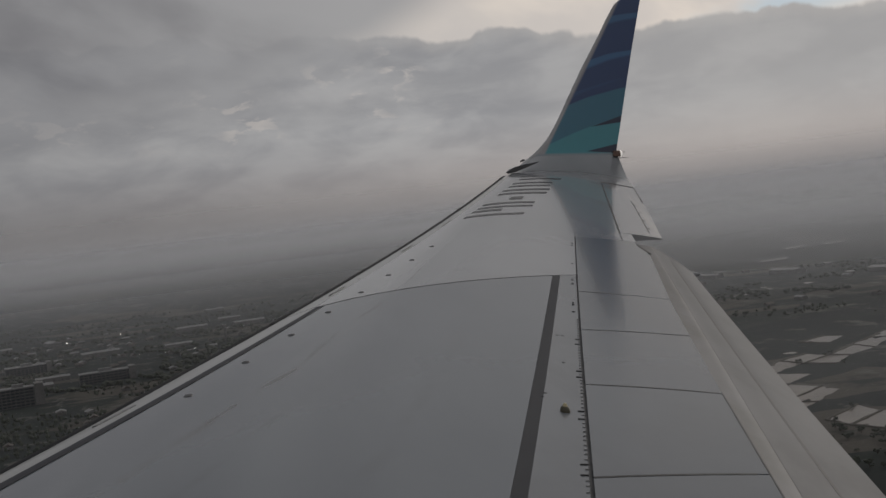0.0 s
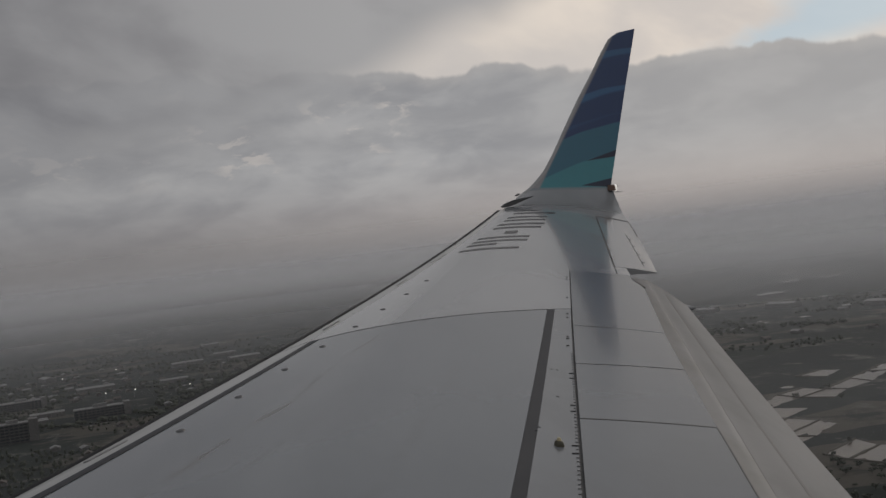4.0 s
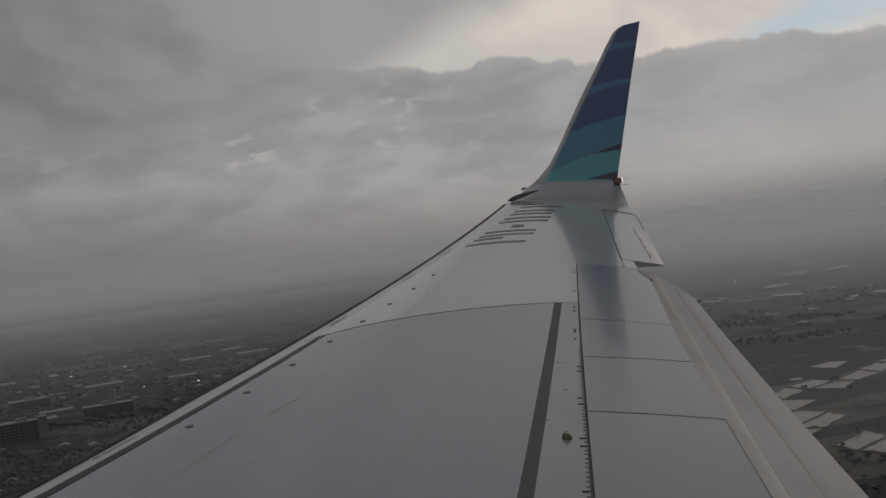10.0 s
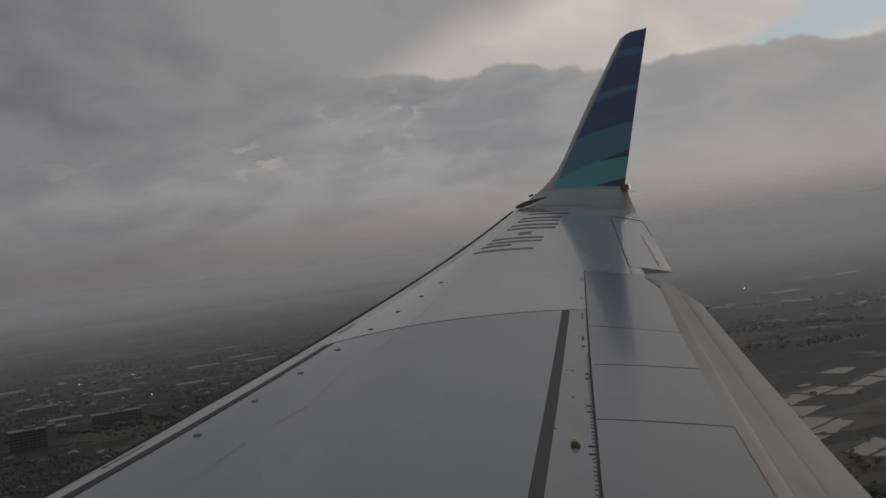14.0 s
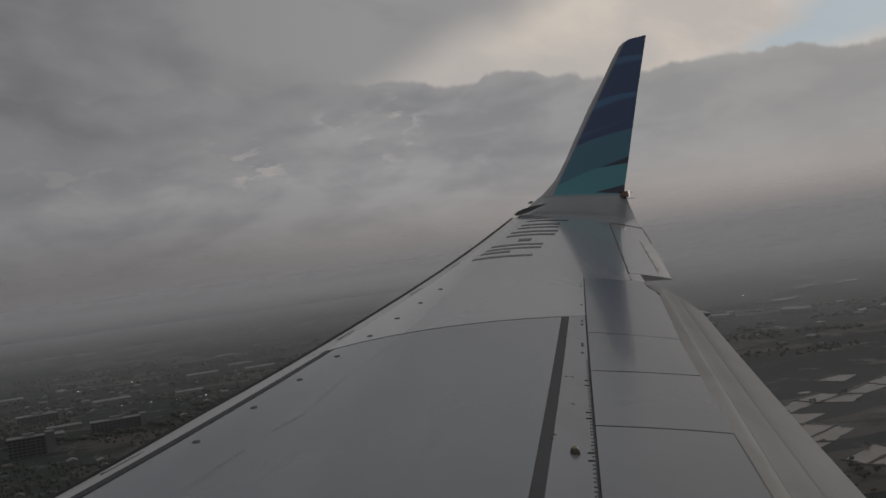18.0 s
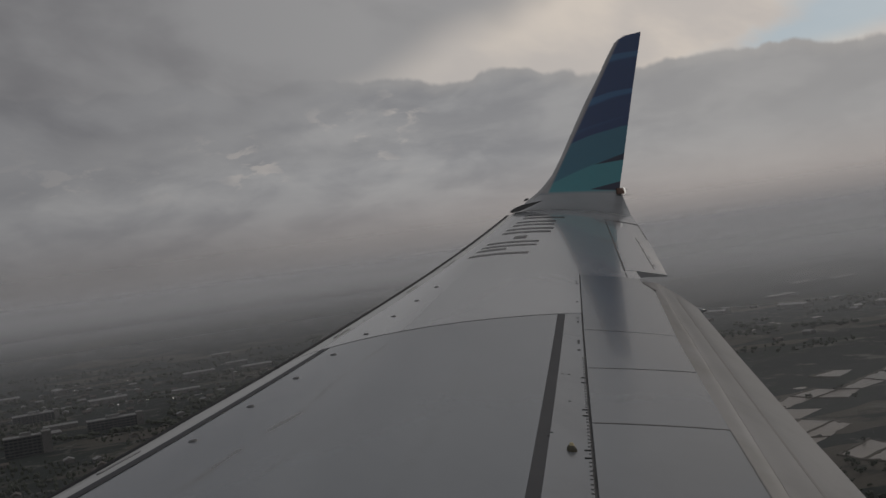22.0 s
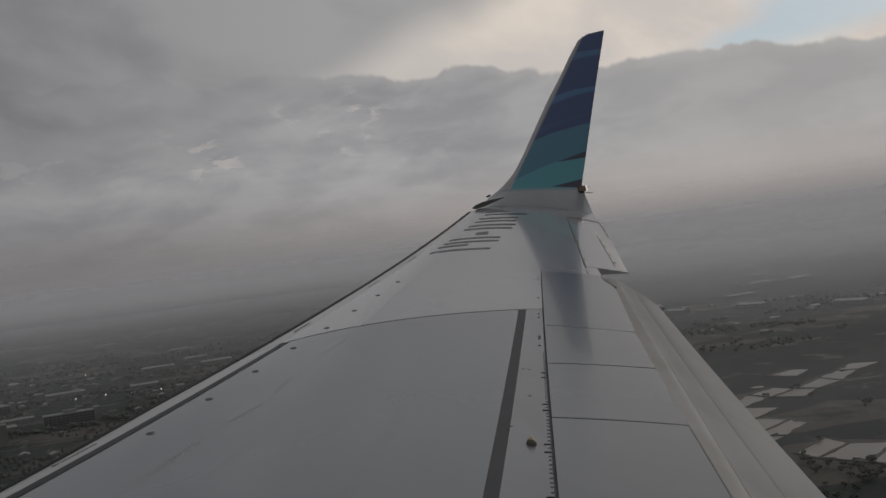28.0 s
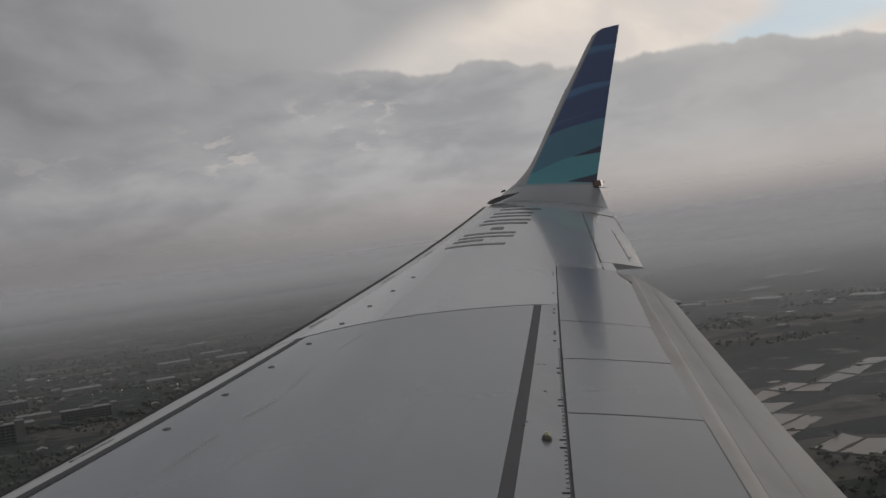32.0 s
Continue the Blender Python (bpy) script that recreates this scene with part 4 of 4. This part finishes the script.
for (i, j), p in corner.items():
    if (i + 1, j + 1) not in corner:
        continue
    quad = [corner[i, j], corner[i + 1, j], corner[i + 1, j + 1], corner[i, j + 1]]
    mid = sum(quad, Vector((0, 0))) / 4
    far = mid.length
    side = math.degrees(math.atan2(mid.x, mid.y))
    wet = 745 < far < 1180 and side > 27.6 + max(0.0, far - 1000) / 55 and noise.noise((mid.x / 110, mid.y / 110, 5)) > -0.16
    if inside(mid, BELT) or not wet or not 600 < far or side > 40 or rng.random() < (0.13 if far < 1050 else 0.40):
        if rng.random() < (0.9 if inside(mid, BELT) else 0.04) and side > 24 and 550 < far < 1500:
            for k in range(8 if inside(mid, BELT) else 1):
                plant(mid.x + rng.uniform(-28, 28), mid.y + rng.uniform(-24, 24))
        continue
    paddy = thing("flooded_paddy", "flooded rice paddy mirroring the pale sky between low bunds", "paddy field", "flooded paddies")
    inner = [q.lerp(mid, rng.uniform(0.0, 0.06)) for q in quad]
    edge_ = []
    for a, b in zip(inner, inner[1:] + inner[:1]):
        for k in range(5):
            q = a.lerp(b, k / 5)
            edge_.append(q.lerp(mid, rng.uniform(-0.01, 0.04) + (rng.uniform(0.05, 0.45) if rng.random() < 0.14 else 0.0)))
    part("water", mesh_of("water", *sheet(edge_, -0.1, 0.18), WATER, False), paddy, "still water")
    for a, b in ((quad[0], quad[1]), (quad[0], quad[3])):
        part("bund", ridge("bund", a, b, rng.choice((2.6, 3.2, 5.5)), 0.8, BUND), paddy, "dark earth bank")
    for k in range(rng.choice((0, 0, 1, 1, 2))):
        a, b = rng.choice(((quad[0], quad[1]), (quad[0], quad[3])))
        q = a.lerp(b, rng.random())
        plant(q.x, q.y)


# irregular ponds and flooded hollows
def pond(x, y, long, wide, turn):
    t = thing("pond", "small irregular pond with muddy edges reflecting the sky", "pond", "ponds on the plain", pose(x, y, 0, 0, 0, turn))
    n = 22
    rim_ = [(math.cos(6.2832 * k / n), math.sin(6.2832 * k / n), rng.uniform(0.55, 1.1)) for k in range(n)]
    part("mud", mesh_of("mud", *sheet([(c * r * long * 1.08 + 0.6 * c, q * r * wide * 1.15 + 0.6 * q) for c, q, r in rim_], -0.1, 0.10), BUND, False), t)
    part("water", mesh_of("water", *sheet([(c * r * long, q * r * wide) for c, q, r in rim_], -0.1, 0.16), WATER, False), t)


for k in range(30):
    a, r = (rng.uniform(23, 41), 640 * 3.4 ** rng.random()) if k % 4 else (rng.uniform(-12, 8), rng.uniform(1050, 2600))
    x, y = r * math.sin(radians(a)), r * math.cos(radians(a))
    if not inside((x, y), BELT) and not (k % 4 and 640 < r < 1250 and x > 380 and rng.random() < 0.6):
        pond(x, y, rng.uniform(6, 26), rng.uniform(3, 10), rng.choice((37, -75)) + rng.uniform(-12, 12))


# village houses with gabled roofs
def gable(bm, x, y, z, over, rise):
    v = [bm.verts.new(c) for c in ((-x - over, -y - over, z), (x + over, -y - over, z), (x + over, y + over, z), (-x - over, y + over, z), (-x - over, 0, z + rise), (x + over, 0, z + rise))]
    for f in ((0, 1, 5, 4), (2, 3, 4, 5), (1, 2, 5), (3, 0, 4), (3, 2, 1, 0)):
        bm.faces.new([v[k] for k in f])


def house(x, y, z, rise, roof, label, name="house", category="house", group="village houses"):
    t = thing(name, label, category, group)
    bm = bmesh.new()
    box(bm, -x, x, -y, y, -0.2, z)
    part("wall", baked("wall", bm, WALL), t)
    bm = bmesh.new()
    gable(bm, x, y, z, 0.6, rise)
    part("roof", baked("roof", bm, roof), t)
    bm = bmesh.new()
    box(bm, -0.5, 0.5, -y - 0.06, -y + 0.05, 0, 2.1)
    part("door", baked("door", bm, BARK), t)
    for k in (-0.55, 0.55):
        bm = bmesh.new()
        box(bm, x * k - 0.6, x * k + 0.6, -y - 0.05, -y + 0.05, 1.0, 2.2)
        part("window", baked("window", bm, GLASS), t)
    return t


houses = [house(6, 4, 3.2, 2.4, TILEROOF, "small rendered house with a brown tiled roof"), house(7, 5, 3.4, 2.0, PALEROOF, "small rendered house with a pale metal roof"), house(5, 4, 3.0, 2.2, TILEROOF, "little house with a brown roof among trees")]
sheds = [house(30, 11, 7, 2.5, PALEROOF, "long warehouse with a pale metal roof", "warehouse", "warehouse", "warehouses on the plain"), house(22, 9, 6, 2.0, PALEROOF, "low shed with a pale metal roof", "warehouse", "warehouse", "warehouses on the plain")]
placed = []


def free(x, y, gap):
    if any((x - a) ** 2 + (y - b) ** 2 < (gap + g) ** 2 for a, b, g in placed):
        return False
    placed.append((x, y, gap))
    return True


KEEP = ((-165, 1430, 60), (-75, 1580, 60), (-200, 1860, 60), (99, 1990, 14))
placed.extend(KEEP)
for k in range(340):
    a, r = (rng.uniform(-13, 9), rng.uniform(960, 2600)) if k % 8 < 7 else (rng.uniform(22, 42), rng.uniform(1500, 2600))
    x, y = r * math.sin(radians(a)), r * math.cos(radians(a))
    if noise.noise((x / 260, y / 260, 3)) > -0.12 and free(x, y, 12):
        copy_thing(rng.choice(houses), pose(x, y, 0, 0, 0, rng.choice((8, 98)) + rng.uniform(-9, 9)))
        if rng.random() < 0.10:
            plant(x + rng.uniform(-16, 16), y + rng.uniform(-16, 16))
for k in range(84):
    a, r = (rng.uniform(-13, 10), rng.uniform(1250, 3050)) if k % 4 < 3 else (rng.uniform(20, 42), rng.uniform(1700, 3050))
    x, y = r * math.sin(radians(a)), r * math.cos(radians(a))
    if free(x, y, 36):
        copy_thing(rng.choice(sheds), pose(x, y, 0, 0, 0, rng.choice((12, 12, 102)) + rng.uniform(-6, 6)))


# larger buildings of the town
def block(name, label, x, y, z, storeys, at, turn, tower):
    t = thing(name, label, "building", at=pose(*at, 0, 0, 0, turn))
    bm = bmesh.new()
    box(bm, -x, x, -y, y, -0.3, z)
    part("wall", baked("wall", bm, SOOTY), t, "dark weathered wall")
    bm = bmesh.new()
    box(bm, -x - 0.5, x + 0.5, -y - 0.5, y + 0.5, z, z + 1.1, 0.2)
    box(bm, -x * 0.3, x * 0.2, -y * 0.4, y * 0.4, z + 1.1, z + 4.5)
    part("roof", baked("roof", bm, PALEROOF), t)
    step = z / storeys
    pane_ = bmesh.new()
    n = int(x * 2 / 5)
    box(pane_, -1.9, 1.9, -0.08, 0.05, 0, step * 0.55)
    pane_me = baked("window", pane_, GLASS)
    for f in range(storeys):
        for k in range(n):
            w = part("window", pane_me, t)
            w.location = (-x + (k + 0.5) * 2 * x / n, -y - 0.02, f * step + step * 0.3)
    for k in range(storeys):
        bm = bmesh.new()
        box(bm, -x - 0.25, x + 0.25, -y - 0.45, -y, k * step - 0.25, k * step + 0.15)
        part("ledge", baked("ledge", bm, SOOTY), t)
    bm = bmesh.new()
    box(bm, x - tower, x + 1.2, -y - 1.5, y + 1.0, -0.3, z + 3.5)
    part("stair_tower", baked("stair_tower", bm, WALL), t, "pale windowless stair tower")
    return t


block("office_block", "weathered dark office block with a pale roof and stair tower", 25, 11, 21, 6, (-165, 1430), 8, 9)
block("office_block", "long dark block with a thin pale roof and pale end", 34, 10, 13, 4, (-75, 1580), 6, 7)
block("office_block", "broad dark block with a pale roof behind the others", 32, 14, 12, 4, (-200, 1860), 10, 6)

tower = thing("chimney_tower", "slim pale tower standing above the trees", "tower", at=pose(99, 1990, 0))
bm = bmesh.new()
stick(bm, (0, 0, -0.5), (0, 0, 24), 3.0, 2.4)
part("shaft", baked("shaft", bm, WALL, True), tower)
bm = bmesh.new()
stick(bm, (0, 0, 24), (0, 0, 27), 4.2, 3.8)
part("tank", baked("tank", bm, PALEROOF, True), tower)

# lit lamps on the roads
lampost = thing("street_lamp", "lit street lamp on a steel pole", "street lamp", "lit lamps in the dusk", pose(-205, 1557, 0))
bm = bmesh.new()
stick(bm, (0, 0, -0.2), (0, 0, 9), 0.14, 0.09)
stick(bm, (0, 0, 9), (1.6, 0, 9.3), 0.08, 0.06)
part("pole", baked("pole", bm, STEEL), lampost)
bm = bmesh.new()
bmesh.ops.create_uvsphere(bm, u_segments=8, v_segments=6, radius=0.60, matrix=Matrix.Translation((1.8, 0, 9.0)) @ Matrix.Diagonal((1.2, 0.8, 0.6, 1)))
part("lamp_head", baked("lamp_head", bm, BULB), lampost, "glowing lamp head")
for x, y in ((-175, 2332), (-80, 2402), (-80, 1837), (-39, 1839), (0, 1801), (44, 1800), (1159, 2266), (1381, 3030)):
    copy_thing(lampost, pose(x, y, 0, 0, 0, rng.uniform(0, 360)))

# woods and hedges too far off to count
verts, faces = [], []
base = bmesh.new()
bmesh.ops.create_icosphere(base, subdivisions=1, radius=1.0)
lump = [v.co.copy() for v in base.verts]
lump_faces = [[v.index for v in f.verts] for f in base.faces]
base.free()
for k in range(11000):
    a, r = (rng.uniform(-14, 11), 940 * (3.6 ** rng.random())) if k % 2 else (rng.uniform(20, 44), 640 * (4.6 ** rng.random()))
    x, y = r * math.sin(radians(a)), r * math.cos(radians(a))
    if noise.noise((x / 170, y / 170, 9)) < (-0.02 if a < 15 else 0.27) or (r < 1330 and a > 20 and not inside((x, y), BELT) and rng.random() < 0.93):
        continue
    near = math.hypot(x, y) < 1500
    s, h = (rng.uniform(1.0, 2.8), rng.uniform(1.5, 5.0)) if near else (rng.uniform(2.5, 6.0), rng.uniform(2.5, 6.5))
    if any((x - b) ** 2 + (y - c) ** 2 < (g * 0.7) ** 2 for b, c, g in KEEP):
        continue
    n = len(verts)
    for v in lump:
        verts.append((x + v.x * s * rng.uniform(0.7, 1.2), y + v.y * s * rng.uniform(0.7, 1.2), max(0.0, h * 0.55 + v.z * h * rng.uniform(0.5, 0.8))))
    faces.extend([[n + q for q in f] for f in lump_faces])
me = bpy.data.meshes.new("woods")
me.from_pydata(verts, [], faces)
me.materials.append(LEAVES)
thing("woods", "dark scattered trees and hedges of the plain", "woods", kind="stuff", me=me)
for t in trees + houses + sheds:
    t.location = {"tree": (520, 770, 0), "house": (-60, 1150, 0), "warehouse": (40, 1750, 0)}[t.name.split(".")[0]]
    t.location.x += 30 * (trees + houses + sheds).index(t)
